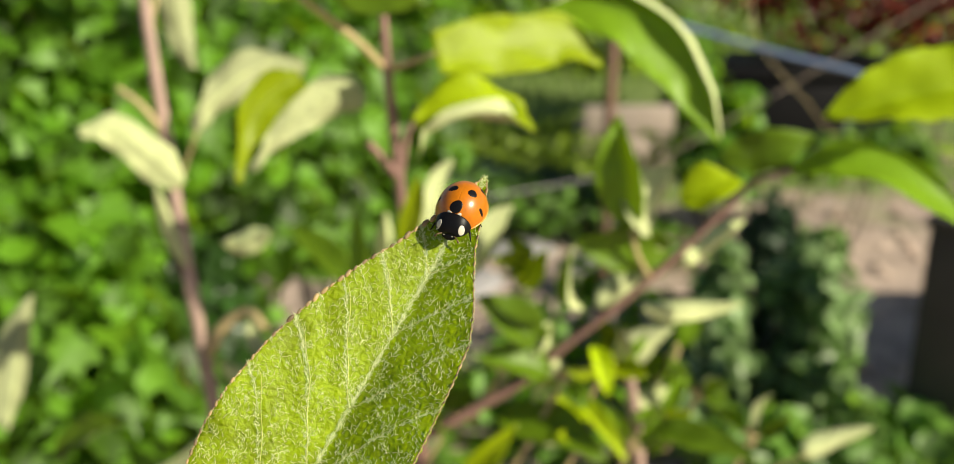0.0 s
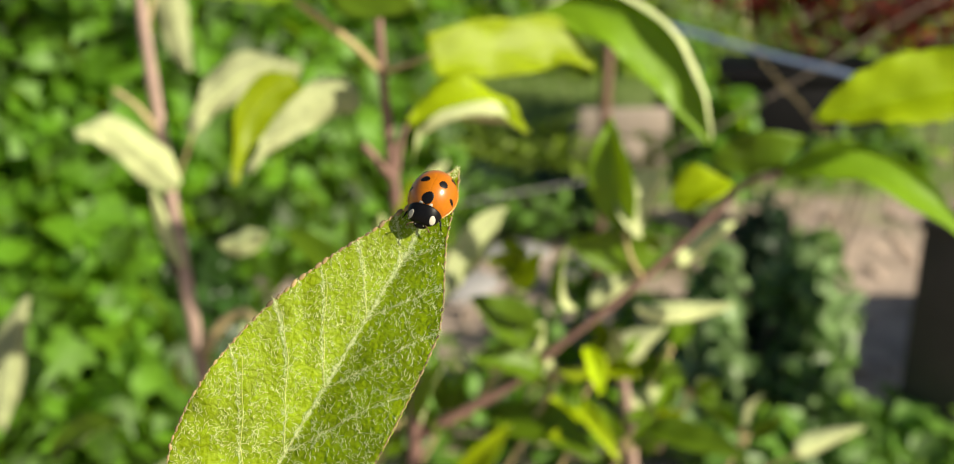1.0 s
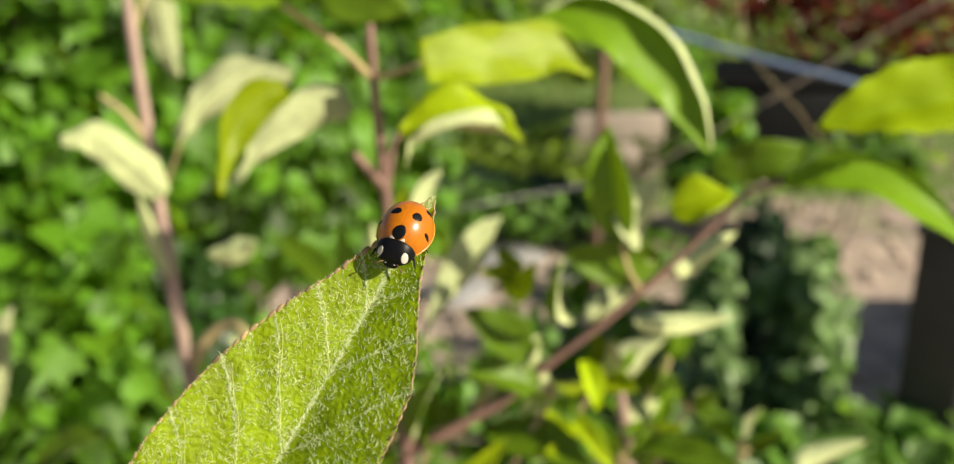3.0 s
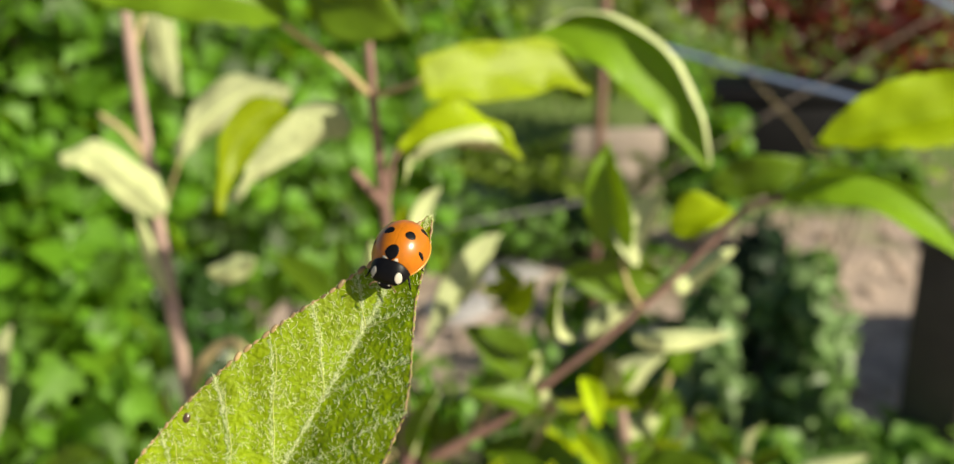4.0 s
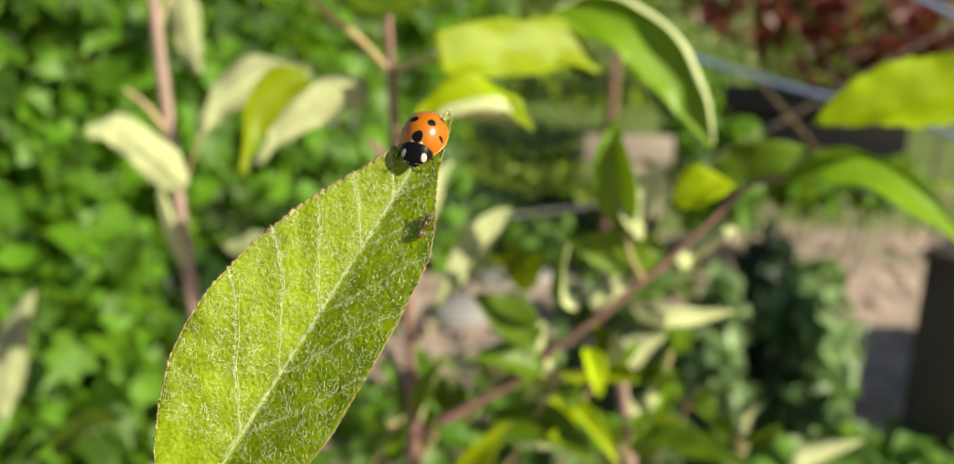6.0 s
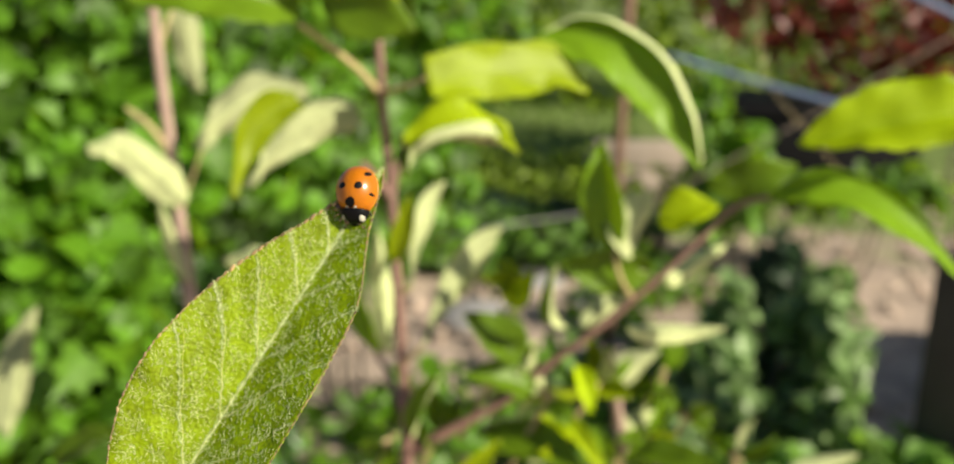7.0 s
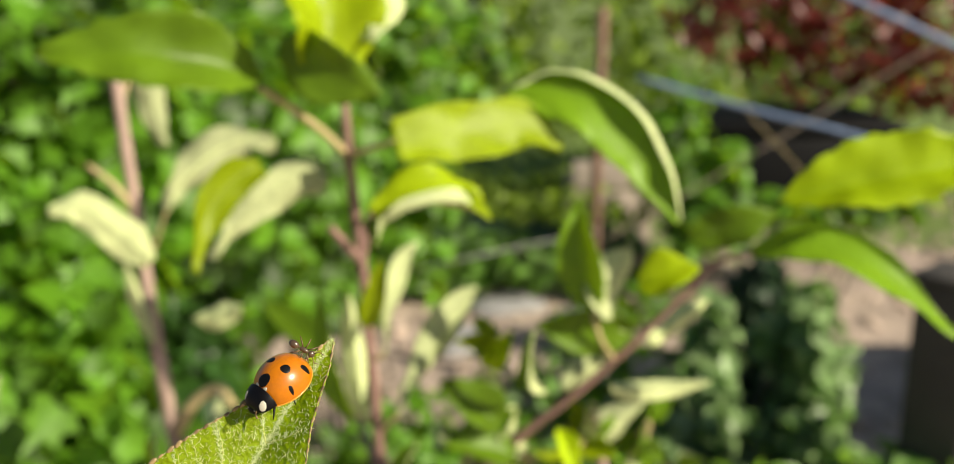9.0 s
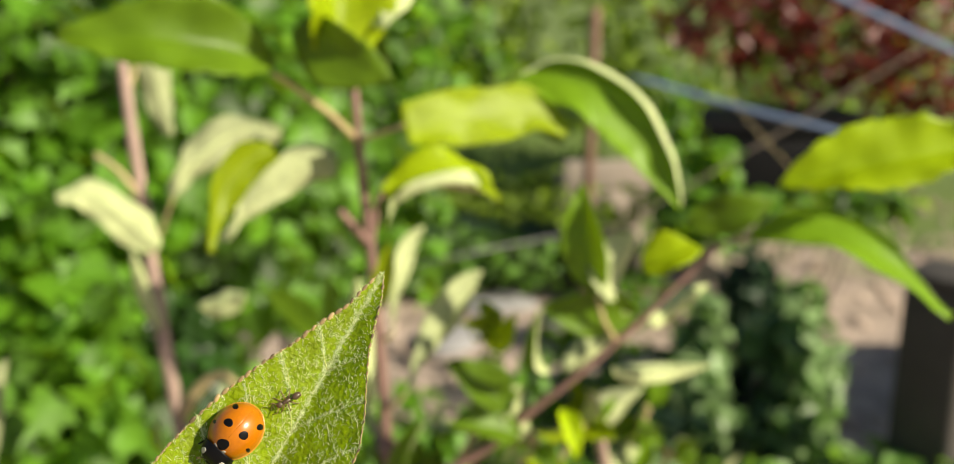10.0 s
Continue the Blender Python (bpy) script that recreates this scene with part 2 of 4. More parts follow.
def tree_leaf(tree, base, tip, width, face, bend=0.5, fold=0.5, roll=0.0, wave=0.06, top="leaf_top", stalk=None, label="", wide=0.45):
    """One leaf of the young tree from its base to its tip, its upper side turned to face; bend: how far it arches, in radians;
    fold: slope of the halves from the midrib; roll: how far the margins curl in, in radians."""
    along = tip - base
    size = along.length
    y = along.normalized()
    z = (face - y * face.dot(y)).normalized()
    x = y.cross(z)
    nu, nv = 22, 12
    curve = [Vector((0.0, 0.0))]
    for i in range(nu):
        a = bend * (0.5 - (i + 0.5) / nu)
        curve.append(curve[-1] + Vector((math.cos(a), math.sin(a))))
    scale = size / curve[-1].x
    seed = random.uniform(0, 100)
    grid = []
    for i in range(nu + 1):
        u = i / nu
        c = curve[i] * scale
        half = width * 0.5 * max(0.03, math.sin(math.pi * min(1, u ** (math.log(0.5) / math.log(wide)))) ** 0.75 * (1 - 0.25 * u))
        line = []
        for j in range(nv + 1):
            v = 2 * j / nv - 1
            s = abs(v) * half
            turn = math.atan(fold) + roll * abs(v)
            ox = math.copysign(s * math.cos(turn * 0.7), v)
            oz = s * math.sin(turn)
            oz += wave * width * math.sin(9 * u + 3 * math.copysign(1, v) + seed) * v * v
            ox += 0.02 * width * math.sin(seed + i * 2.4) * (abs(v) > 0.95)
            oz += 0.09 * width * noise.noise(Vector((ox * 110, c.x * 110, seed))) * min(1.0, 0.3 + abs(v))
            line.append(base + x * ox + y * c.x + z * (c.y + oz))
        grid.append(line)
    bm = bmesh.new()
    two_sided(bm, grid, 0.0003)
    ob = part("leaf", bm, [top, "leaf_under"], tree, label)
    mid = [base + y * curve[i].x * scale + z * (curve[i].y * scale - 0.0006) for i in range(0, nu + 1, 3)]
    bm = bmesh.new()
    tube(bm, mid, [0.0005, 0.0002], 6)
    part("midrib", bm, "leaf_under", ob)
    if stalk is not None:
        bm = bmesh.new()
        tube(bm, smooth_line([stalk, stalk.lerp(base, 0.5) + z * 0.003, base], 5), [0.0011, 0.0008], 6)
        part("petiole", bm, "shoot", ob)
    return ob


def curled_leaf(tree, path, profile, width, face, fold=0.3, roll=(0.3, 0.3), wave=0.05, top="leaf_top", stalk=None, label="", hem=(0.0, 0.0), crease=0.62):
    """A leaf whose midrib follows the path; profile: its width along the path, in parts of width; roll: how far each margin curls up, hem: how far its outer quarter folds over, in radians."""
    line = smooth_line(path, 8)
    n, nv = len(line), 10
    widths = np.interp(np.linspace(0, 1, n), np.linspace(0, 1, len(profile)), profile) * width
    seed = random.uniform(0, 100)
    grid, mids = [], []
    for i, c in enumerate(line):
        y = (line[min(i + 1, n - 1)] - line[max(i - 1, 0)]).normalized()
        z = (face - y * face.dot(y)).normalized()
        x = y.cross(z)
        sides = []
        for sign, curl, over in ((-1, roll[0], hem[0]), (1, roll[1], hem[1])):
            q, out = Vector((0.0, 0.0)), []
            for j in range(1, nv + 1):
                v = (j - 0.5) / nv
                a = math.atan(fold) + curl * v * v + over * min(1.0, max(0.0, (v - crease) * 5))
                q = q + Vector((math.cos(a), math.sin(a))) * (widths[i] / 2 / nv)
                up = q.y + width * (wave * math.sin(0.55 * i + 2 * sign + seed) * v * v + 0.07 * noise.noise(Vector((sign * q.x * 130, i * 0.22, seed))) * v)
                out.append(c + x * (sign * q.x) + z * up)
            sides.append(out)
        grid.append(sides[0][::-1] + [c] + sides[1])
        mids.append(c - z * 0.0006)
    bm = bmesh.new()
    two_sided(bm, grid, 0.0003)
    ob = part("leaf", bm, [top, "leaf_under"], tree, label)
    bm = bmesh.new()
    tube(bm, mids[::3] + [mids[-1]], [0.0005, 0.0002], 6)
    part("midrib", bm, "leaf_under", ob)
    if stalk is not None:
        bm = bmesh.new()
        tube(bm, smooth_line([stalk, stalk.lerp(path[0], 0.5), path[0]], 5), [0.0011, 0.0008], 6)
        part("petiole", bm, "shoot", ob)
    return ob


LOBED = [(0, 0), (0.28, 0.02), (0.5, 0.3), (0.3, 0.42), (0.36, 0.7), (0.12, 0.66), (0, 1.0), (-0.12, 0.66), (-0.36, 0.7), (-0.3, 0.42), (-0.5, 0.3), (-0.28, 0.02)]
OVAL = [(0, 0), (0.25, 0.15), (0.38, 0.4), (0.3, 0.7), (0, 1.0), (-0.3, 0.7), (-0.38, 0.4), (-0.25, 0.15)]


def foliage(name, lumps, count, size, mat, parent, outline, seed, face=Vector((0.3, -0.35, 0.9)), shell=0.55):
    """Many small folded leaves spread through lumps: (centre, half sizes)."""
    rng = np.random.default_rng(seed)
    verts, faces = [], []
    volume = np.array([a[1][0] * a[1][1] * a[1][2] for a in lumps]) ** (2 / 3)
    for k in rng.choice(len(lumps), count, p=volume / volume.sum()):
        c, h = lumps[k]
        d = rng.normal(size=3)
        d /= np.linalg.norm(d)
        r = shell + (1 - shell) * rng.random() ** 0.6
        r *= 1 + 0.18 * math.sin(5 * d[0] + 3 * d[2] + k) + 0.1 * math.sin(11 * d[2] + 7 * d[1])
        p = Vector((c.x + d[0] * h[0] * r, c.y + d[1] * h[1] * r, max(0.01, c.z + d[2] * h[2] * r)))
        z = (face + Vector(d) * 0.5 + Vector(rng.normal(size=3)) * 0.75).normalized()
        y = Vector(rng.normal(size=3)) + Vector((0, 0, -0.5))
        y = (y - z * y.dot(z)).normalized()
        x = y.cross(z)
        s = size * rng.uniform(0.6, 1.25)
        n = len(verts)
        for ox, oy in outline:
            verts.append(p + (x * ox + y * oy + z * (abs(ox) * 0.45 - 0.25 * oy * oy)) * s)
        verts.append(p + (y * 0.4 - z * 0.05) * s)
        m = len(outline)
        faces += [(n + i, n + (i + 1) % m, n + m) for i in range(m)]
    me = bpy.data.meshes.new(name)
    me.from_pydata([tuple(v) for v in verts], [], faces)
    ob = part_mesh(name, me, mat, parent)
    ob["kind"] = "stuff"
    return ob


def shrub(name, label, category, lumps, count, size, mat, outline, seed, **more):
    """A shrub: stems that reach the soil and a crown of many leaves."""
    foot = Vector((sum(c.x for c, h in lumps) / len(lumps), sum(c.y for c, h in lumps) / len(lumps), 0))
    t = thing(name, foot, label, category)
    rng = random.Random(seed)
    for c, h in lumps:
        for k in range(2):
            bm = bmesh.new()
            end = c + Vector((rng.uniform(-0.5, 0.5) * h[0], rng.uniform(-0.5, 0.5) * h[1], 0.4 * h[2]))
            start = Vector((c.x * 0.8 + foot.x * 0.2 + rng.uniform(-0.05, 0.05), c.y * 0.8 + foot.y * 0.2, -0.02))
            mid = start.lerp(end, 0.5) + Vector((rng.uniform(-0.06, 0.06), rng.uniform(-0.06, 0.06), 0))
            tube(bm, smooth_line([start, mid, end], 4), [0.006, 0.0025], 6)
            part("stem", bm, "dark_wood", t)
    foliage("crown", lumps, count, size, mat, t, outline, seed, **more)
    return t


# ---- ground ----
def with_lawn(m):
    """Beyond the dug bed the ground is green turf, with an uneven edge."""
    n, l = m.node_tree.nodes, m.node_tree.links
    p = n["Principled BSDF"]
    soil_colour = p.inputs["Base Color"].links[0].from_socket
    tc, sep, nz = n.new("ShaderNodeTexCoord"), n.new("ShaderNodeSeparateXYZ"), n.new("ShaderNodeTexNoise")
    nz.inputs["Scale"].default_value = 2.5
    l.new(tc.outputs["Object"], sep.inputs[0])
    l.new(tc.outputs["Object"], nz.inputs["Vector"])
    add = n.new("ShaderNodeMath")
    add.operation = "MULTIPLY_ADD"
    add.inputs[1].default_value = 1.6
    l.new(nz.outputs["Fac"], add.inputs[0])
    l.new(sep.outputs["Y"], add.inputs[2])
    edge = n.new("ShaderNodeMapRange")
    edge.inputs["From Min"].default_value, edge.inputs["From Max"].default_value = 4.0, 4.4
    l.new(add.outputs[0], edge.inputs["Value"])
    turf = n.new("ShaderNodeValToRGB")
    turf.color_ramp.elements[0].color, turf.color_ramp.elements[1].color = (0.07, 0.12, 0.02, 1), (0.2, 0.27, 0.06, 1)
    blot = n.new("ShaderNodeTexNoise")
    blot.inputs["Scale"].default_value, blot.inputs["Detail"].default_value = 9, 6
    l.new(tc.outputs["Object"], blot.inputs["Vector"])
    l.new(blot.outputs["Fac"], turf.inputs["Fac"])
    mix = n.new("ShaderNodeMix")
    mix.data_type = "RGBA"
    l.new(edge.outputs[0], mix.inputs["Factor"])
    l.new(soil_colour, mix.inputs["A"])
    l.new(turf.outputs["Color"], mix.inputs["B"])
    l.new(mix.outputs["Result"], p.inputs["Base Color"])


M["ground"] = M["soil"].copy()
with_lawn(M["ground"])
rng = np.random.default_rng(3)
axis = np.concatenate([-np.geomspace(300, 3.2, 14), np.linspace(-3, 3, 90), np.geomspace(3.2, 300, 14)])
verts, faces = [], []
for yy in axis:
    for xx in axis:
        near = max(0.0, 1 - math.hypot(xx, yy - 2) / 7)
        verts.append((xx, yy + 2.5, near * (0.035 * noise.noise(Vector((xx * 2.2, yy * 2.2, 0))) + 0.02 * noise.noise(Vector((xx * 9, yy * 9, 3))))))
w = len(axis)
faces = [(i * w + j, i * w + j + 1, (i + 1) * w + j + 1, (i + 1) * w + j) for i in range(w - 1) for j in range(w - 1)]
me = bpy.data.meshes.new("ground")
me.from_pydata(verts, [], faces)
tagged(part_mesh("ground", me, "ground"), "dry brown garden soil with clods", "ground", kind="structure")

verts, faces = [], []
for k in range(1500):
    x0, y0, r = rng.uniform(-1.2, 2.2), rng.uniform(1.0, 4.6), rng.uniform(0.006, 0.028)
    n = len(verts)
    for a, b in ((1, 0), (0, 1), (-1, 0), (0, -1)):
        verts.append((x0 + a * r * rng.uniform(0.7, 1.2), y0 + b * r * rng.uniform(0.7, 1.2), r * 0.2))
    verts += [(x0, y0, r * rng.uniform(0.7, 1.2)), (x0, y0, -r)]
    for i in range(4):
        faces += [(n + i, n + (i + 1) % 4, n + 4), (n + (i + 1) % 4, n + i, n + 5)]
me = bpy.data.meshes.new("soil_clods")
me.from_pydata(verts, [], faces)
tagged(part_mesh("soil_clods", me, "soil", smooth=False), "small dry clods lying on the soil", "soil", kind="stuff")

verts, faces = [], []
for k in range(14000):
    y0 = 3.4 + 7.5 * rng.random() ** 1.4
    x0, hgt = rng.uniform(-0.75, 0.4) * y0, rng.uniform(0.03, 0.1)
    if x0 > 0.16 * y0 and y0 < 6:
        continue
    a, lean = rng.uniform(0, 6.28), rng.normal(size=2) * 0.4 * hgt
    wx, wy = 0.004 * math.cos(a), 0.004 * math.sin(a)
    n = len(verts)
    verts += [(x0 - wx, y0 - wy, -0.02), (x0 + wx, y0 + wy, -0.02), (x0 + lean[0] * 0.4 + wx, y0 + lean[1] * 0.4 + wy, hgt * 0.6), (x0 + lean[0] * 0.4 - wx, y0 + lean[1] * 0.4 - wy, hgt * 0.6), (x0 + lean[0], y0 + lean[1], hgt)]
    faces += [(n, n + 1, n + 2, n + 3), (n + 3, n + 2, n + 4)]
me = bpy.data.meshes.new("lawn_grass")
me.from_pydata(verts, [], faces)
tagged(part_mesh("lawn_grass", me, "grass"), "rough green lawn in the distance", "grass", kind="stuff")

# ---- garden behind ----
shrub("currant_bush", "bright green leafy bush in full sun", "bush", [
    (spot(60, 120, 1.15), (0.24, 0.2, 0.2)), (spot(0, 420, 1.08), (0.16, 0.2, 0.2)), (spot(150, 715, 1.1), (0.17, 0.12, 0.1)), (spot(365, 500, 1.45), (0.07, 0.1, 0.09)),
    (spot(250, 250, 1.3), (0.2, 0.2, 0.12)), (spot(340, 90, 1.35), (0.22, 0.2, 0.2)), (spot(-120, 300, 1.1), (0.25, 0.25, 0.35)), (spot(430, 300, 1.5), (0.17, 0.2, 0.11)),
    (spot(-60, 660, 1.0), (0.2, 0.2, 0.25))], 5200, 0.047, "hedge", LOBED, 11)
# dark lumps added where the bright bush falls into shade
shrub("shade_bush", "dark leaf lumps standing in for shaded parts of the bush", "bush", [(spot(250, 420, 1.3), (0.11, 0.12, 0.12)), (spot(265, 560, 1.25), (0.11, 0.12, 0.12)), (spot(330, 700, 1.35), (0.1, 0.12, 0.1)), (spot(590, 270, 2.2), (0.12, 0.1, 0.1))], 2600, 0.04, "holly", LOBED, 20)
shrub("hazel_bush", "green bush with dense foliage behind the saplings", "bush", [
    (spot(540, 120, 2.0), (0.3, 0.25, 0.25)), (spot(420, -60, 2.1), (0.4, 0.3, 0.3)), (spot(640, 30, 2.4), (0.3, 0.3, 0.25)), (spot(560, 330, 2.0), (0.22, 0.2, 0.12))], 3400, 0.055, "hedge", LOBED, 12)
shrub("box_mound", "low clipped olive-green shrub", "shrub", [(spot(840, 236, 3.7), (0.4, 0.2, 0.09)), (spot(970, 229, 3.7), (0.26, 0.2, 0.09)), (spot(730, 243, 3.7), (0.26, 0.2, 0.09)), (spot(1000, 246, 3.05), (0.27, 0.1, 0.06))], 1800, 0.035, "olive", OVAL, 13)
# dark leaves stand for the shaded foot of the olive mound
shrub("mound_shade_shrub", "low dark-leaved shrub standing in for shade under the mound", "shrub", [(spot(790, 292, 3.35), (0.2, 0.15, 0.05)), (spot(900, 304, 3.3), (0.25, 0.15, 0.05)), (spot(1000, 312, 3.2), (0.15, 0.15, 0.055)), (spot(690, 300, 3.3), (0.13, 0.12, 0.08))], 900, 0.05, "yew", OVAL, 23)
shrub("mint_patch", "low green bushy herbs", "herbs", [(spot(850, 335, 3.1), (0.4, 0.15, 0.085)), (spot(700, 340, 3.1), (0.3, 0.15, 0.085)), (spot(580, 350, 3.0), (0.25, 0.12, 0.08))], 1300, 0.042, "herb", OVAL, 24)
shrub("far_hedge", "tall olive-green hedge in the distance", "hedge", [(spot(300 + 220 * k, -60 - 20 * (k % 2), 6.5), (0.75, 0.5, 1.1)) for k in range(6)], 5200, 0.09, "olive", OVAL, 14)
shrub("ivy_column", "grey-green climbing ivy with small rounded leaves", "ivy", [
    (spot(1195, 480, 2.1), (0.045, 0.07, 0.1)), (spot(1188, 590, 2.05), (0.05, 0.07, 0.12)), (spot(1175, 690, 2.0), (0.06, 0.07, 0.1)),
    (spot(1355, 440, 2.1), (0.045, 0.07, 0.1)), (spot(1368, 540, 2.05), (0.055, 0.07, 0.13)), (spot(1362, 650, 1.98), (0.06, 0.07, 0.11)),
    (spot(1290, 470, 2.12), (0.03, 0.04, 0.05)), (spot(1250, 640, 2.05), (0.035, 0.04, 0.05)), (spot(1300, 600, 2.1), (0.03, 0.04, 0.06)),
    (spot(1120, 570, 2.0), (0.045, 0.06, 0.07)), (spot(1105, 690, 1.9), (0.06, 0.06, 0.07))], 1900, 0.044, "ivy", OVAL, 15)
# fills the dim gap between the ivy columns, its shade put into the leaves
shrub("gap_bush", "dense dark bush standing in for the shaded gap in the ivy", "bush", [(spot(1275, 400, 2.35), (0.065, 0.07, 0.12)), (spot(1275, 540, 2.25), (0.06, 0.07, 0.14)), (spot(1275, 680, 2.15), (0.065, 0.07, 0.12))], 1300, 0.035, "yew", OVAL, 18)
E0 = BASE.translation
cover = []
for u, v, r in ((930, 590, 0.1), (1050, 650, 0.12), (950, 740, 0.11), (1120, 570, 0.12), (830, 680, 0.1), (650, 690, 0.1), (1000, 480, 0.1), (1090, 430, 0.12), (760, 760, 0.09), (560, 740, 0.1), (700, 640, 0.08)):
    way = spot(u, v, 1) - E0
    q = E0 + way * (E0.z / -way.z)
    cover.append((Vector((q.x, q.y, 0.05)), (r * 1.3, r * 1.1, 0.09)))
shrub("strawberry_patch", "low green leafy plants spreading over the soil", "plants", cover, 900, 0.05, "hedge", OVAL, 19)
shrub("comfrey_plant", "low dark green broad-leaved plants on the soil", "plants", [(spot(1430, 735, 1.62), (0.09, 0.09, 0.05)), (spot(1540, 715, 1.66), (0.1, 0.09, 0.06)), (spot(1320, 740, 1.65), (0.09, 0.09, 0.05)), (spot(1230, 755, 1.6), (0.1, 0.09, 0.06))], 460, 0.06, "herb", OVAL, 26)
shrub("laurel_bush", "dark green glossy bush beside the black bin", "bush", [
    (spot(1190, 260, 2.9), (0.13, 0.14, 0.1)), (spot(1210, 175, 2.9), (0.08, 0.08, 0.07)), (spot(1140, 120, 3.3), (0.09, 0.1, 0.22)), (spot(1330, 250, 3.0), (0.15, 0.12, 0.05)), (spot(1460, 240, 3.0), (0.15, 0.12, 0.06))], 900, 0.055, "hedge", OVAL, 16)
shrub("red_barberry", "dark red leafy shrub", "shrub", [(spot(1270, -70, 4.2), (0.35, 0.3, 0.2)), (spot(1420, -40, 4.2), (0.4, 0.3, 0.3)), (spot(1600, -20, 4.2), (0.4, 0.3, 0.34)), (spot(1480, -190, 4.2), (0.6, 0.3, 0.3))], 3000, 0.055, "red_leaf", OVAL, 17)


def box(bm, m, size, bevel=0.004):
    r = bmesh.ops.create_cube(bm, size=1, matrix=m @ Matrix.Diagonal((*size, 1)))
    bmesh.ops.bevel(bm, geom=list({e for v in r["verts"] for e in v.link_edges}), offset=bevel, segments=2, affect="EDGES", profile=0.5)
    return bm


def upright(u, v, d, size, sink=0.05):
    """A pose whose top middle shows at the spot, and the height from there down into the soil."""
    p = spot(u, v, d)
    return p, p.z + sink


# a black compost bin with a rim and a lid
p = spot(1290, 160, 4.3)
bin_ = thing("compost_bin", Vector((p.x, p.y, 0)), "black plastic compost bin, deep shade put into its colour", "bin")
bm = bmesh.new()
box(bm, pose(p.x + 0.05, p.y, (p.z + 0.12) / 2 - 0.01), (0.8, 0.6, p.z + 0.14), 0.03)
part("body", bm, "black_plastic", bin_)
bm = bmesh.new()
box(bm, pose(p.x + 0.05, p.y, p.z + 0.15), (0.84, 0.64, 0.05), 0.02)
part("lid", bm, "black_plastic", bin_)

# two blue pipes of a frame, canes and a bare tendril before it
for name, label, cat, mat, radius, line in (
    ("water_pipe", "pale blue plastic pipe of a fruit cage", "pipe", "blue_plastic", 0.0042, [spot(1080, 25, 1.45), spot(1290, 85, 1.42), spot(1420, 118, 1.4), spot(1640, 190, 1.38), spot(1760, 320, 1.38), spot(1830, 700, 1.4), Vector((0.95, 1.35, -0.05))]),
    ("water_pipe", "pale blue plastic pipe of a fruit cage", "pipe", "blue_plastic", 0.0065, [spot(1330, -160, 1.75), spot(1560, -50, 1.75), spot(1720, 30, 1.75)]),
    ("bamboo_cane", "thin brown bamboo cane leaning among the shrubs", "cane", "cane", 0.0022, [spot(1000, 310, 2.0), spot(1205, 195, 2.0), spot(1360, 105, 2.0), spot(1640, -60, 2.02)]),
    ("bramble_shoot", "thin bare arching green shoot", "shoot", "shoot", 0.0009, [spot(1235, -60, 1.7), spot(1250, 60, 1.7), spot(1300, 130, 1.7), spot(1350, 190, 1.75), spot(1390, 290, 1.9), Vector((0.75, 2.0, 0.0))]),
    ("guide_wire", "thin slack grey wire", "wire", "stone", 0.0014, [spot(700, 345, 1.5), spot(830, 318, 1.5), spot(930, 300, 1.9), spot(1008, 285, 2.2)]),
):
    t = thing(name, line[0], label, cat)
    bm = bmesh.new()
    tube(bm, smooth_line(line, 6), [radius, radius * 0.9], 10)
    part("rod", bm, mat, t)

p = spot(1010, 60, 2.2)
stake = thing("wooden_stake", Vector((p.x, p.y, 0)), "weathered wooden garden stake in the soil", "stake")
bm = bmesh.new()
tube(bm, [Vector((p.x, p.y, -0.1)), Vector((p.x, p.y, 0.6)), Vector((p.x + 0.005, p.y, p.z + 0.2))], [0.013, 0.012], 10, 0.05)
part("shaft", bm, "stake_wood", stake)
p = spot(1025, 195, 3.2)
plank = thing("bed_plank", Vector((p.x, p.y, 0)), "weathered plank edging of a raised bed", "plank")
for k, h in enumerate((0.0, 1.0)):
    bm = bmesh.new()
    box(bm, pose(p.x + 0.02, p.y, p.z - 0.06 + 0.1 * k - 0.04, 0, 0, 4), (0.3, 0.04, 0.095), 0.006)
    part("plank", bm, "board", plank)
for sx in (-0.12, 0.12):
    bm = bmesh.new()
    box(bm, pose(p.x + sx, p.y + 0.045, p.z / 2 - 0.06, 0, 0, 4), (0.05, 0.045, p.z + 0.12), 0.006)
    part("post", bm, "board", plank)
# a post put where the ground at the right edge lies in shade
p = spot(1614, 372, 1.6)
post = thing("shade_post", Vector((p.x, p.y, 0)), "dark square post standing in for a shaded strip of ground", "post")
bm = bmesh.new()
box(bm, pose(p.x, p.y, p.z / 2 - 0.02, 0, 0, 40), (0.11, 0.11, p.z + 0.04), 0.012)
part("shaft", bm, "tarred_wood", post)
bm = bmesh.new()
box(bm, pose(p.x, p.y, p.z + 0.006, 0, 0, 40), (0.12, 0.12, 0.018), 0.005)
part("cap", bm, "tarred_wood", post)
# unseen fence, added and stepped so that its shadow covers the right-hand soil
fence = thing("shade_fence", Vector((1.75, 1.72, 0)), "stepped board fence added out of view to shade the soil", "fence")
for sx, high in ((1.24, 0.54), (1.6, 0.99), (3.14, 0.99)):
    bm = bmesh.new()
    box(bm, pose(sx, 1.76, high / 2 - 0.04), (0.07, 0.06, high), 0.008)
    part("post", bm, "dark_wood", fence)
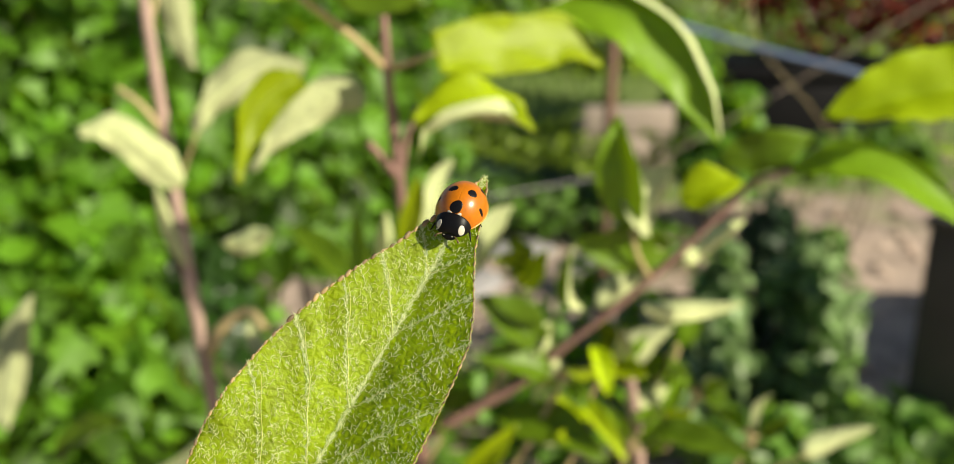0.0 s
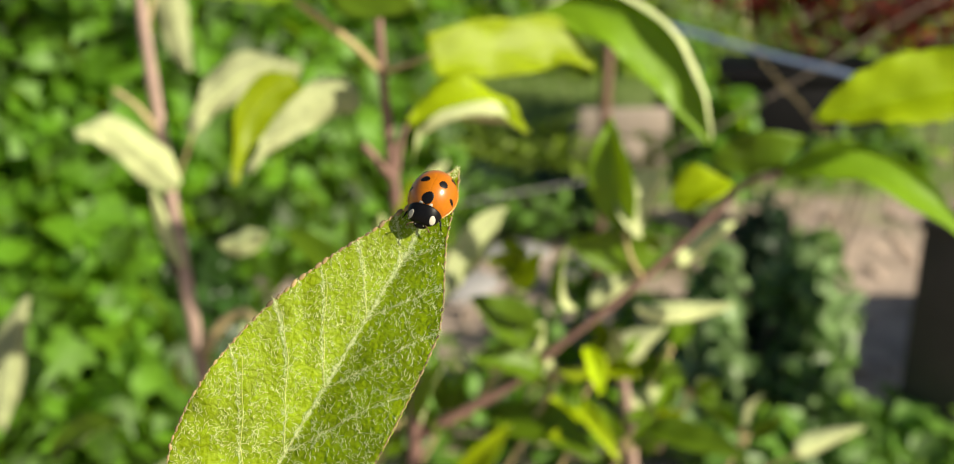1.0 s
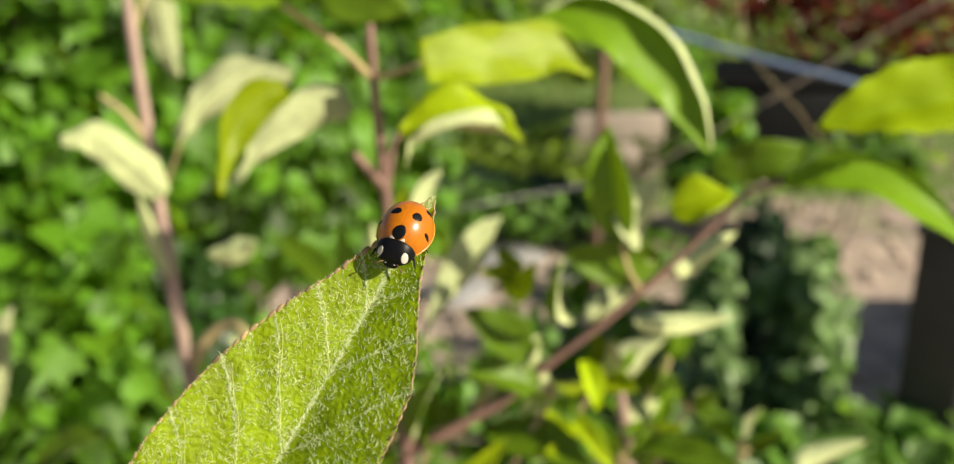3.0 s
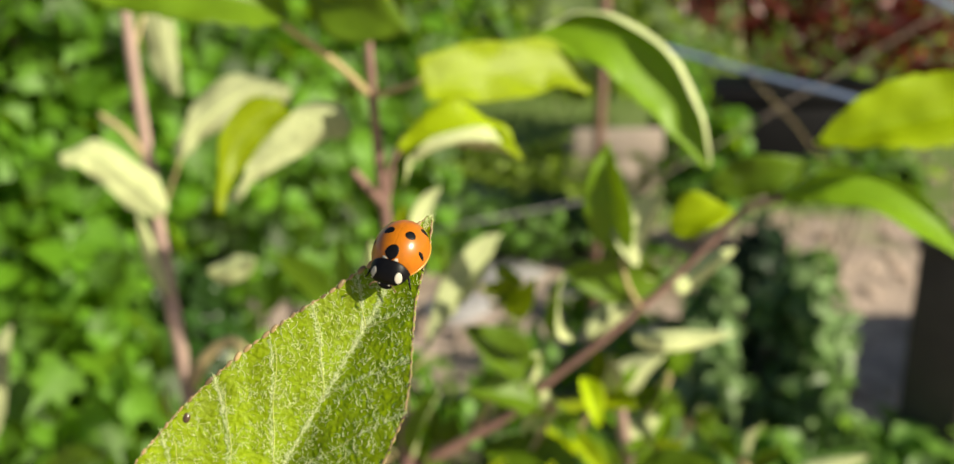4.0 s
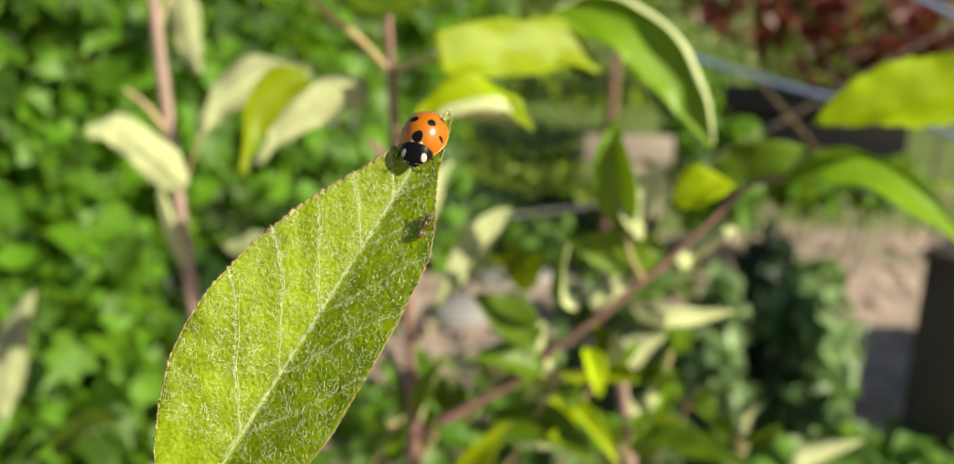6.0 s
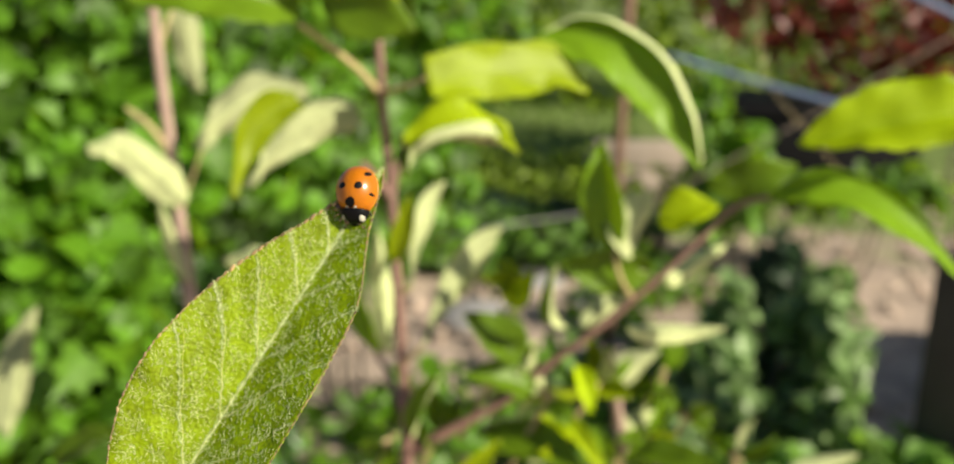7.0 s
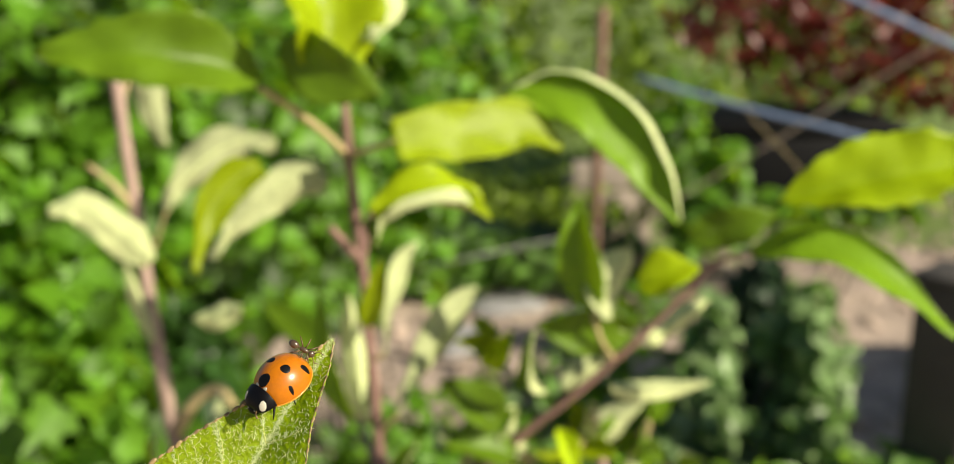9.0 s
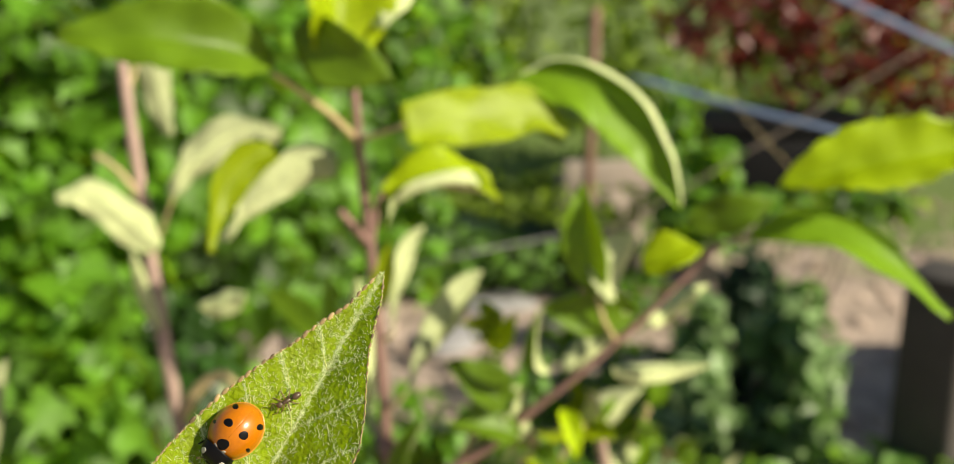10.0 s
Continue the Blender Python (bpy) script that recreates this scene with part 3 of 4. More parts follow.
for k in range(6):
    start = 1.2 if k < 3 else 1.56
    bm = bmesh.new()
    box(bm, pose((start + 3.2) / 2, 1.715, 0.085 + 0.152 * k), (3.2 - start, 0.025, 0.145), 0.006)
    part("board", bm, "dark_wood", fence)
for u, v, rx, ry, a in ((850, 415, 0.13, 0.1, 10), (770, 470, 0.12, 0.1, 50), (960, 440, 0.1, 0.08, 80)):
    e, way = BASE.translation, (spot(u, v, 1) - BASE.translation)
    p = e + way * (e.z / -way.z)
    bm = bmesh.new()
    ball(bm, pose(p.x, p.y, 0.0, 0, 0, a), (rx, ry, 0.035), 10, 18)
    ob = part("paving_stone", bm, "stone")
    tagged(ob, "flat grey stone set in the soil", "stone", "stones in the soil")


# ---- young apple tree ----
fork, high = spot(655, 292, 0.343), spot(631, 60, 0.332)
foot = spot(690, 760, 0.37)
tree = thing("apple_tree", Vector((foot.x, foot.y, 0)), "young apple tree with reddish stems and curled downy leaves", "tree")


def stem(name, points, radii, mat="bark", sides=10, label=""):
    bm = bmesh.new()
    line = smooth_line(points, 7)
    tube(bm, line, radii, sides, 0.06)
    return part(name, bm, mat, tree, label)


stem("trunk", [Vector((foot.x - 0.01, foot.y + 0.02, -0.05)), Vector((foot.x - 0.005, foot.y + 0.01, 0.45)), foot, spot(684, 640, 0.362), spot(672, 480, 0.352), spot(661, 370, 0.347), fork, spot(640, 160, 0.337), high, spot(624, -40, 0.33)], [0.007, 0.005, 0.0027, 0.0022, 0.0019, 0.0019, 0.0019, 0.0017, 0.0016, 0.0014])
stem("branch", [spot(692, 725, 0.368), spot(780, 675, 0.362), spot(850, 635, 0.358), spot(930, 570, 0.352), spot(1010, 510, 0.347), spot(1110, 425, 0.341), spot(1190, 350, 0.336), spot(1245, 297, 0.333), spot(1310, 277, 0.328)], [0.0023, 0.0019, 0.0016, 0.0013, 0.0012, 0.001], label="long slanting reddish branch")
stem("shoot", [spot(692, 880, 0.375), spot(560, 1250, 0.22), placed(-38, -61, -86, 0, 0, 0).translation], [0.002, 0.0016, 0.001], "shoot")
stem("twig", [fork, spot(630, 262, 0.338), spot(603, 232, 0.334)], [0.0018, 0.0013])
stem("twig", [fork, spot(666, 230, 0.34), spot(684, 178, 0.338)], [0.0016, 0.001])
stem("twig", [spot(629, 108, 0.334), spot(590, 68, 0.325), spot(540, 28, 0.315), spot(490, -8, 0.305)], [0.0014, 0.0013, 0.001], "shoot")
stem("branch", [spot(1060, 1000, 0.46), spot(1052, 762, 0.43), spot(1040, 640, 0.42), spot(1022, 540, 0.41)], [0.0035, 0.0028, 0.0022], "bark_pale", label="upright pinkish stem")
left = thing("apple_sapling", Vector((spot(400, 900, 0.5).x, spot(400, 900, 0.5).y, 0)), "thin apple sapling with a bare reddish stem and pale leaves", "tree")
lf = spot(400, 900, 0.5)
bm = bmesh.new()
tube(bm, smooth_line([Vector((lf.x, lf.y, -0.05)), Vector((lf.x, lf.y, 0.45)), lf, spot(352, 690, 0.486), spot(322, 540, 0.48), spot(290, 370, 0.474), spot(272, 250, 0.47), spot(248, 110, 0.465), spot(226, -40, 0.46)], 7), [0.007, 0.006, 0.0045, 0.0036, 0.0034, 0.0032, 0.003, 0.0028], 10, 0.06)
part("trunk", bm, "bark_pale", left)
for line, r in (([spot(226, -38, 0.46), spot(180, -60, 0.455), spot(140, -75, 0.45)], 0.0018), ([spot(335, 585, 0.482), spot(365, 535, 0.475), spot(405, 512, 0.468), spot(430, 540, 0.46)], 0.0034), ([spot(262, 215, 0.468), spot(225, 170, 0.462), spot(185, 140, 0.458)], 0.002)):
    bm = bmesh.new()
    tube(bm, smooth_line(line, 6), [r, r * 0.6], 8)
    part("twig", bm, "shoot", left)

# nearly edge-on to the sun, in place of shade cast on these leaves
DIM = turned(-0.45, -0.28, 0.85)
TURNED_OVER = turned(-0.76, -0.33, -0.56)
tree_leaf(tree, spot(1740, 120, 0.29), spot(1360, 190, 0.298), 0.031, turned(0.0, 0.35, 0.9), 0.4, 0.6, 0.1, top="leaf_broad", stalk=spot(1800, 160, 0.3), label="broad yellow-green leaf lit through by the sun", wide=0.55)
curled_leaf(tree, [spot(900, 28, 0.338), spot(965, 8, 0.336), spot(1045, 30, 0.335), spot(1108, 88, 0.334), spot(1152, 155, 0.333), spot(1186, 230, 0.333)], [0.3, 0.85, 1.0, 0.95, 0.6, 0.08], 0.027, turned(-0.2, 0.35, 0.9), 0.2, (0.1, 0.3), stalk=spot(860, 66, 0.33), label="arching green leaf with a pale upturned margin", hem=(2.35, 0.0), crease=0.58)
curled_leaf(tree, [spot(715, 84, 0.31), spot(790, 74, 0.316), spot(860, 70, 0.323), spot(925, 62, 0.33), spot(992, 100, 0.334)], [0.7, 1.0, 1.0, 0.9, 0.15], 0.02, turned(0.45, 0.15, 0.85), 0.1, (0.2, 0.2), wave=0.05, top="leaf_yellow", stalk=spot(640, 110, 0.334))
tree_leaf(tree, spot(905, 20, 0.35), spot(985, 118, 0.352), 0.012, DIM, 0.5, 0.4, 0.2, label="small green leaf")
curled_leaf(tree, [spot(862, 196, 0.295), spot(812, 168, 0.29), spot(745, 172, 0.287), spot(690, 212, 0.288)], [0.4, 1.0, 1.0, 0.4], 0.019, turned(0.4, 0.55, 0.72), 0.05, (0.2, 0.1), wave=0.08, top="leaf_yellow", stalk=spot(684, 178, 0.338), hem=(2.5, 0.0), crease=0.45, label="glossy yellow-green leaf folded over, pale inside")
tree_leaf(tree, spot(716, 190, 0.292), spot(684, 262, 0.288), 0.009, turned(-0.8, 0.3, 0.5), 0.6, 0.4, 0.3)
tree_leaf(tree, spot(800, 175, 0.294), spot(880, 215, 0.29), 0.009, turned(0.6, 0.3, 0.7), 0.8, 0.4, 0.3, top="leaf_yellow")
curled_leaf(tree, [spot(412, 282, 0.312), spot(445, 228, 0.318), spot(510, 175, 0.328), spot(562, 142, 0.336), spot(600, 156, 0.34)], [0.08, 0.5, 0.9, 1.0, 0.55], 0.0165, TURNED_OVER, 0.25, (0.5, 0.6), wave=0.2, label="pale downy curled leaf")
curled_leaf(tree, [spot(492, 126, 0.315), spot(440, 152, 0.306), spot(402, 208, 0.298), spot(388, 300, 0.294)], [0.5, 1.0, 0.8, 0.1], 0.0145, turned(0.76, 0.33, 0.56), 0.3, (0.6, 0.4), wave=0.1, top="leaf_yellow")
curled_leaf(tree, [spot(440, 190, 0.335), spot(410, 230, 0.335), spot(395, 280, 0.335)], [0.4, 1.0, 0.3], 0.009, turned(-0.6, 0.3, 0.7), 0.3, (0.4, 0.4))
curled_leaf(left, [spot(318, 215, 0.452), spot(345, 165, 0.456), spot(400, 118, 0.466), spot(450, 98, 0.474), spot(498, 108, 0.478)], [0.1, 0.6, 1.0, 0.8, 0.15], 0.025, TURNED_OVER, 0.25, (0.6, 0.6), wave=0.2, stalk=spot(288, 305, 0.472), label="pale downy curled leaf")
curled_leaf(left, [spot(290, 305, 0.465), spot(258, 272, 0.46), spot(215, 236, 0.455), spot(170, 208, 0.452), spot(122, 216, 0.45)], [0.35, 1.0, 0.85, 0.8, 0.2], 0.021, turned(0.05, -0.2, -1), 0.15, (0.3, 0.3), wave=0.06, stalk=spot(262, 215, 0.468), label="pale downy curled leaf")
curled_leaf(left, [spot(268, -70, 0.478), spot(282, 0, 0.48), spot(294, 60, 0.482), spot(312, 110, 0.482)], [0.5, 1.0, 0.8, 0.2], 0.0185, turned(-0.35, 0.1, -0.93), 0.3, (0.6, 0.6), wave=0.16, label="pale hanging leaf", stalk=spot(240, 40, 0.462))
tree_leaf(left, spot(300, 440, 0.47), spot(248, 300, 0.455), 0.01, turned(-0.5, 0.1, -0.8), 0.3, 0.6, 0.5)
curled_leaf(left, [spot(408, 528, 0.462), spot(420, 560, 0.458), spot(458, 588, 0.457), spot(532, 616, 0.456)], [0.3, 0.9, 1.0, 0.4], 0.0135, TURNED_OVER, 0.2, (0.6, 0.6), wave=0.05, label="pale downy rolled leaf")
tree_leaf(left, spot(360, 598, 0.462), spot(442, 628, 0.466), 0.013, TURNED_OVER, 0.6, 0.3, 0.5, stalk=spot(338, 585, 0.482), label="small pale rolled leaf")
tree_leaf(left, spot(300, 590, 0.478), spot(322, 650, 0.47), 0.009, turned(-0.5, 0.2, 0.8), 1.5, 0.6, 0.9, top="leaf_yellow")
tree_leaf(left, spot(4, 710, 0.425), spot(46, 480, 0.44), 0.024, TURNED_OVER, 0.4, 0.6, 0.3, label="pale grey-green leaf folded along its rib")
tree_leaf(left, spot(90, 760, 0.46), spot(205, 690, 0.45), 0.022, turned(0.1, 0.7, 0.7), 0.7, 0.4, 0.3)
tree_leaf(left, spot(230, 790, 0.42), spot(345, 705, 0.41), 0.022, turned(0.0, -0.6, -0.7), 0.7, 0.4, 0.6, label="pale leaf")
tree_leaf(tree, spot(690, 445, 0.347), spot(745, 262, 0.358), 0.0135, TURNED_OVER, 0.6, 0.5, 0.3, label="narrow pale leaf on a long stalk", stalk=spot(664, 480, 0.352), wide=0.75)
tree_leaf(tree, spot(712, 545, 0.348), spot(845, 338, 0.364), 0.019, TURNED_OVER, 0.5, 0.4, 0.2, label="pale green leaf on a long stalk", stalk=spot(676, 600, 0.36), wide=0.7)
tree_leaf(tree, spot(640, 560, 0.362), spot(583, 340, 0.352), 0.014, turned(-0.5, 0.0, 0.85), 0.5, 0.6, 0.2)
tree_leaf(tree, spot(658, 560, 0.364), spot(632, 345, 0.354), 0.013, turned(-0.3, 0.0, -1), 0.8, 0.5, 0.4, label="narrow pale leaf")
tree_leaf(tree, spot(660, 400, 0.345), spot(688, 285, 0.335), 0.010, turned(0.3, 0.3, 0.9), 0.4, 0.4, 0.2, top="leaf_yellow")
tree_leaf(tree, spot(497, -26, 0.305), spot(115, -72, 0.28), 0.029, turned(-0.08, 0.14, 0.98), 1.1, 0.3, 0.2, label="broad green leaf arching outward")
tree_leaf(tree, spot(575, -230, 0.3), spot(612, 14, 0.305), 0.04, turned(0.5, 0.3, 0.8), 0.6, 0.35, 0.15, top="leaf_yellow", label="broad bright green leaf hanging at the shoot's end", stalk=spot(624, -40, 0.33))
# extra leaf standing in for the shaded half of the hanging leaf
tree_leaf(tree, spot(525, -85, 0.296), spot(695, 5, 0.295), 0.024, DIM, 0.5, 0.15, 0.1)
tree_leaf(tree, spot(626, -120, 0.325), spot(690, -20, 0.315), 0.022, turned(-0.5, 0.3, 0.8), 0.9, 0.4, 0.2, stalk=spot(624, -40, 0.33))
tree_leaf(tree, spot(650, -230, 0.306), spot(682, -86, 0.298), 0.028, turned(0.1, 0.0, -1), 0.6, 0.4, 0.3, label="pale leaf showing its downy underside", stalk=spot(624, -40, 0.33))
tree_leaf(tree, spot(475, 372, 0.52), spot(605, 515, 0.5), 0.021, turned(0.35, 0.5, 0.8), 0.5, 0.4, 0.2)
tree_leaf(tree, spot(360, 400, 0.5), spot(440, 380, 0.49), 0.018, turned(0.1, -0.3, -0.95), 0.6, 0.5, 0.3)
stem("branch", [spot(606, 518, 0.5), spot(645, 580, 0.44), spot(680, 650, 0.364)], [0.0012, 0.0018])
tree_leaf(tree, spot(1040, 375, 0.33), spot(1017, 187, 0.322), 0.02, DIM, 0.3, 0.5, 0.2, label="upright dark green leaf", stalk=spot(1070, 455, 0.343))
tree_leaf(tree, spot(1050, 380, 0.324), spot(1105, 272, 0.340), 0.0247, TURNED_OVER, 0.4, 0.2, 0.3)
tree_leaf(tree, spot(1105, 410, 0.342), spot(945, 395, 0.335), 0.021, DIM, 0.5, 0.2, 0.1, label="dark green leaf")
tree_leaf(tree, spot(1122, 330, 0.302), spot(1226, 298, 0.296), 0.018, turned(0.3, 0.5, 0.8), 0.5, 0.4, 0.2, top="leaf_yellow")
tree_leaf(tree, spot(1190, 260, 0.4), spot(1345, 222, 0.39), 0.02, DIM, 0.4, 0.1, 0.1)
# its pale folded hem stands for the rim and the sheen along the top
curled_leaf(tree, [spot(1308, 280, 0.327), spot(1380, 262, 0.322), spot(1470, 282, 0.317), spot(1560, 340, 0.313), spot(1650, 420, 0.31)], [0.15, 0.8, 1.0, 0.7, 0.1], 0.021, turned(0.4, 0.45, 0.8), 0.15, (0.4, 0.3), label="long green leaf arching from the branch's end", hem=(2.0, 0.0), crease=0.76)
tree_leaf(tree, spot(985, 505, 0.346), spot(1100, 420, 0.362), 0.0143, TURNED_OVER, 0.5, 0.5, 0.5, label="pale rolled leaf")
tree_leaf(tree, spot(1130, 430, 0.341), spot(1228, 362, 0.357), 0.0130, TURNED_OVER, 0.5, 0.5, 0.5)
tree_leaf(tree, spot(1060, 505, 0.366), spot(1225, 500, 0.382), 0.012, TURNED_OVER, 0.8, 0.5, 0.4)
tree_leaf(tree, spot(885, 565, 0.35), spot(782, 490, 0.34), 0.02, turned(-0.1, 0.5, 0.85), 0.6, 0.4, 0.2)
tree_leaf(tree, spot(905, 535, 0.351), spot(845, 470, 0.367), 0.0169, TURNED_OVER, 1.3, 0.5, 0.7)
tree_leaf(tree, spot(958, 510, 0.335), spot(945, 402, 0.318), 0.008, turned(-0.6, 0.2, 0.75), 1.3, 0.5, 0.8)
tree_leaf(tree, spot(905, 615, 0.352), spot(785, 595, 0.345), 0.017, turned(-0.3, 0.6, 0.75), 0.6, 0.4, 0.2)
tree_leaf(tree, spot(975, 570, 0.36), spot(1000, 655, 0.355), 0.011, turned(0.3, 0.3, 0.9), 0.7, 0.5, 0.3, top="leaf_yellow")
tree_leaf(tree, spot(860, 470, 0.37), spot(900, 410, 0.36), 0.012, turned(0.3, 0.5, 0.8), 0.7, 0.5, 0.3, top="leaf_yellow")
tree_leaf(tree, spot(820, 690, 0.38), spot(1000, 760, 0.36), 0.024, turned(-0.3, 0.8, 0.5), 0.6, 0.4, 0.2)
tree_leaf(tree, spot(930, 640, 0.37), spot(1035, 765, 0.36), 0.010, turned(0.3, 0.3, 0.9), 0.6, 0.6, 0.3, top="leaf_yellow")
tree_leaf(tree, spot(1070, 715, 0.4), spot(1250, 765, 0.38), 0.018, turned(0.2, 0.6, 0.7), 0.6, 0.4, 0.2)
tree_leaf(tree, spot(1330, 750, 0.436), spot(1445, 705, 0.452), 0.0182, TURNED_OVER, 0.9, 0.5, 0.8, label="pale rolled leaf", stalk=spot(1250, 790, 0.45))
tree_leaf(tree, spot(1045, 590, 0.406), spot(1110, 540, 0.422), 0.0208, TURNED_OVER, 0.9, 0.5, 0.5)
tree_leaf(tree, spot(1050, 700, 0.416), spot(1110, 640, 0.432), 0.0195, TURNED_OVER, 0.9, 0.5, 0.5)
tree_leaf(tree, spot(700, 700, 0.36), spot(745, 590, 0.35), 0.012, turned(-0.6, 0.3, 0.7), 0.6, 0.5, 0.3)
tree_leaf(tree, spot(760, 800, 0.36), spot(850, 700, 0.35), 0.012, turned(0.3, 0.5, 0.8), 0.6, 0.5, 0.3, top="leaf_yellow")

cl = random.Random(8)
for u, v, d, n, kinds in ((870, 450, 0.37, 5, ("leaf_yellow", "leaf_top")), (830, 600, 0.38, 5, ("leaf_top",)), (930, 620, 0.365, 4, ("leaf_yellow", "leaf_top")), (960, 720, 0.38, 4, ("leaf_yellow", "leaf_top")), (1110, 580, 0.43, 5, ("leaf_top",)), (1090, 690, 0.43, 5, ("leaf_yellow", "leaf_top")), (740, 690, 0.375, 4, ("leaf_top",)), (1240, 720, 0.44, 4, ("leaf_top",)), (660, 700, 0.38, 3, ("leaf_top",)), (1000, 600, 0.4, 5, ("leaf_yellow", "leaf_top")), (890, 690, 0.39, 5, ("leaf_top",)), (1150, 650, 0.45, 6, ("leaf_top",)), (1040, 735, 0.42, 5, ("leaf_top", "leaf_yellow"))):
    for k in range(n):
        a = cl.uniform(0, 6.28)
        r = cl.uniform(45, 85)
        b = spot(u + 12 * math.cos(a), v + 12 * math.sin(a), d)
        pale = cl.random() < 0.28
        face = TURNED_OVER if pale else turned(cl.uniform(-0.2, 0.9), cl.uniform(-0.2, 0.7), 0.8)
        tree_leaf(tree, b, spot(u + r * math.cos(a), v + r * math.sin(a) * 0.9 - 15, d + cl.uniform(-0.02, 0.015)), cl.uniform(0.008, 0.014), face, cl.uniform(0.4, 1.2), 0.5, cl.uniform(0.1, 0.6), top=cl.choice(kinds), stalk=spot(u, v, d))
    stem("twig", [spot(u, v, d), spot(u - 20, v + 40, d + 0.005), spot(u - 55, v + 95, d + 0.012)], [0.0008, 0.0012], "shoot")

# ---- the leaf that carries the beetle: x across, y to the tip (origin), z off its upper side ----
UNIT = 0.0000579
LEFT_S = [0, 35, 79, 128, 178, 232, 306, 369, 427, 503, 572, 635, 703, 771, 840, 900]
LEFT_W = [4, 14, 25, 50, 71, 99, 130, 150, 163, 174, 175, 165, 140, 104, 52, 7]
RIGHT_S = [0, 40, 80, 126, 172, 221, 269, 326, 389, 465, 543, 606, 700, 780, 850, 900]
RIGHT_W = [2, 21, 32, 47, 70, 96, 115, 122, 127, 131, 132, 134, 119, 89, 45, 6]
VEINS = [90, 200, 318, 440, 560, 690]


def blade_z(x, s):
    """Height of the blade over the midrib line, quilted between the side veins."""
    a = abs(x)
    z = (0.22 if x < 0 else 0.668) * (math.sqrt(a * a + 0.0003**2) - 0.0003)
    phase = (s / UNIT + 1.6 * a / UNIT) / 112 * 2 * math.pi
    z += 0.00007 * math.cos(phase) * min(1, a / 0.003)
    z += 0.00016 * noise.noise(Vector((x * 520, s * 520, 1.0))) * min(1, a / 0.002)
    z += 0.0007 * noise.noise(Vector((x * 90, s * 90, 7.0))) * min(1, (a / 0.008) ** 2)
    return z


def half_width(s, side):
    q = s / UNIT
    return (np.interp(q, LEFT_S, LEFT_W) if side < 0 else np.interp(q, RIGHT_S, RIGHT_W)) * UNIT


leaf = thing("apple_leaf", Matrix(), "bright green downy apple leaf with a reddish toothed margin", "leaf")
LENGTH, NU, NV = 900 * UNIT, 420, 26
grid = []
for i in range(NU + 1):
    s = LENGTH * i / NU
    line = []
    for j in range(2 * NV + 1):
        k = (j - NV) / NV
        wd = half_width(s, k) + 0.00007 * abs(k) ** 6 * math.sin(2 * math.pi * s / 0.00088)
        xx = math.copysign(abs(k) ** 0.9, k) * wd
        line.append(Vector((xx, -s, blade_z(xx, s))))
    grid.append(line)
bm = bmesh.new()
two_sided(bm, grid[::-1], 0.00016)
part("blade", bm, ["blade", "blade_under"], leaf)
bm = bmesh.new()
tube(bm, [Vector((0, -LENGTH * t, -0.00009)) for t in np.linspace(0.01, 1, 60)], [0.00004, 0.00008, 0.00013, 0.00025], 8)
part("midrib", bm, "vein", leaf, "pale green midrib")
bm = bmesh.new()
tube(bm, smooth_line([Vector((0, -LENGTH + 0.001, -0.0002)), Vector((0.001, -LENGTH - 0.012, -0.002)), Vector((0.004, -LENGTH - 0.026, -0.009))], 8), [0.0006, 0.0008], 10)
part("petiole", bm, "vein", leaf)
rv = random.Random(5)
for side in (-1, 1):
    for q in VEINS:
        s0, line = q * UNIT, []
        slope = rv.uniform(1.5, 1.75)
        for k in range(24):
            a = k / 23 * 0.0125
            s = s0 - slope * a + 26 * a * a + 0.00042 * math.sin(a * 760 + q) + 0.00018 * math.sin(a * 2300 + q)
            if s < 0.0005 or a > half_width(s, side) * 0.93:
                break
            line.append(Vector((side * a, -s, blade_z(side * a, s) + 0.00001)))
        if len(line) > 3:
            bm = bmesh.new()
            tube(bm, line, [0.00006, 0.00005, 0.00003] if side < 0 else [0.00004, 0.00003, 0.00002], 6)
            part("vein", bm, "vein", leaf)
    bm = bmesh.new()
    line, radii = [], []
    for k in range(520):
        s = LENGTH * (k + 0.5) / 520
        wd = half_width(s, side)
        line.append(Vector((side * wd * 1.0, -s, blade_z(side * wd, s) - 0.00005)))
        radii.append(0.00006 + 0.00003 * noise.noise(Vector((s * 700, side, 0))))
    tube(bm, line, radii, 7)
    part("margin", bm, "margin", leaf, "reddish brown toothed margin")
tooth_mesh = None
for side in (-1, 1):
    s = 0.0012
    while s < LENGTH * 0.96:
        wd = half_width(s, side)
        if tooth_mesh is None:
            bm = bmesh.new()
            ball(bm, Matrix(), (0.00019, 0.0004, 0.00014), 6, 8)
            tooth = part("tooth", bm, "margin", leaf)
            tooth_mesh = tooth.data
        else:
            tooth = new("tooth", tooth_mesh)
            tooth.parent = leaf
        edge = math.degrees(math.atan2(-side * (half_width(s - 0.0005, side) - half_width(s + 0.0005, side)), 0.001))
        k = (rv.uniform(0.75, 1.3) if side < 0 else rv.uniform(0.45, 0.8)) * (0.7 if s > 0.022 else 1.0)
        tooth.matrix_basis = pose(*Vector((side * (wd + 0.00002), -s, blade_z(side * wd, s))), 0, side * -20, edge + side * -12 + rv.uniform(-9, 9)) @ Matrix.Diagonal((k, k, k, 1))
        s += rv.uniform(0.00075, 0.00105)

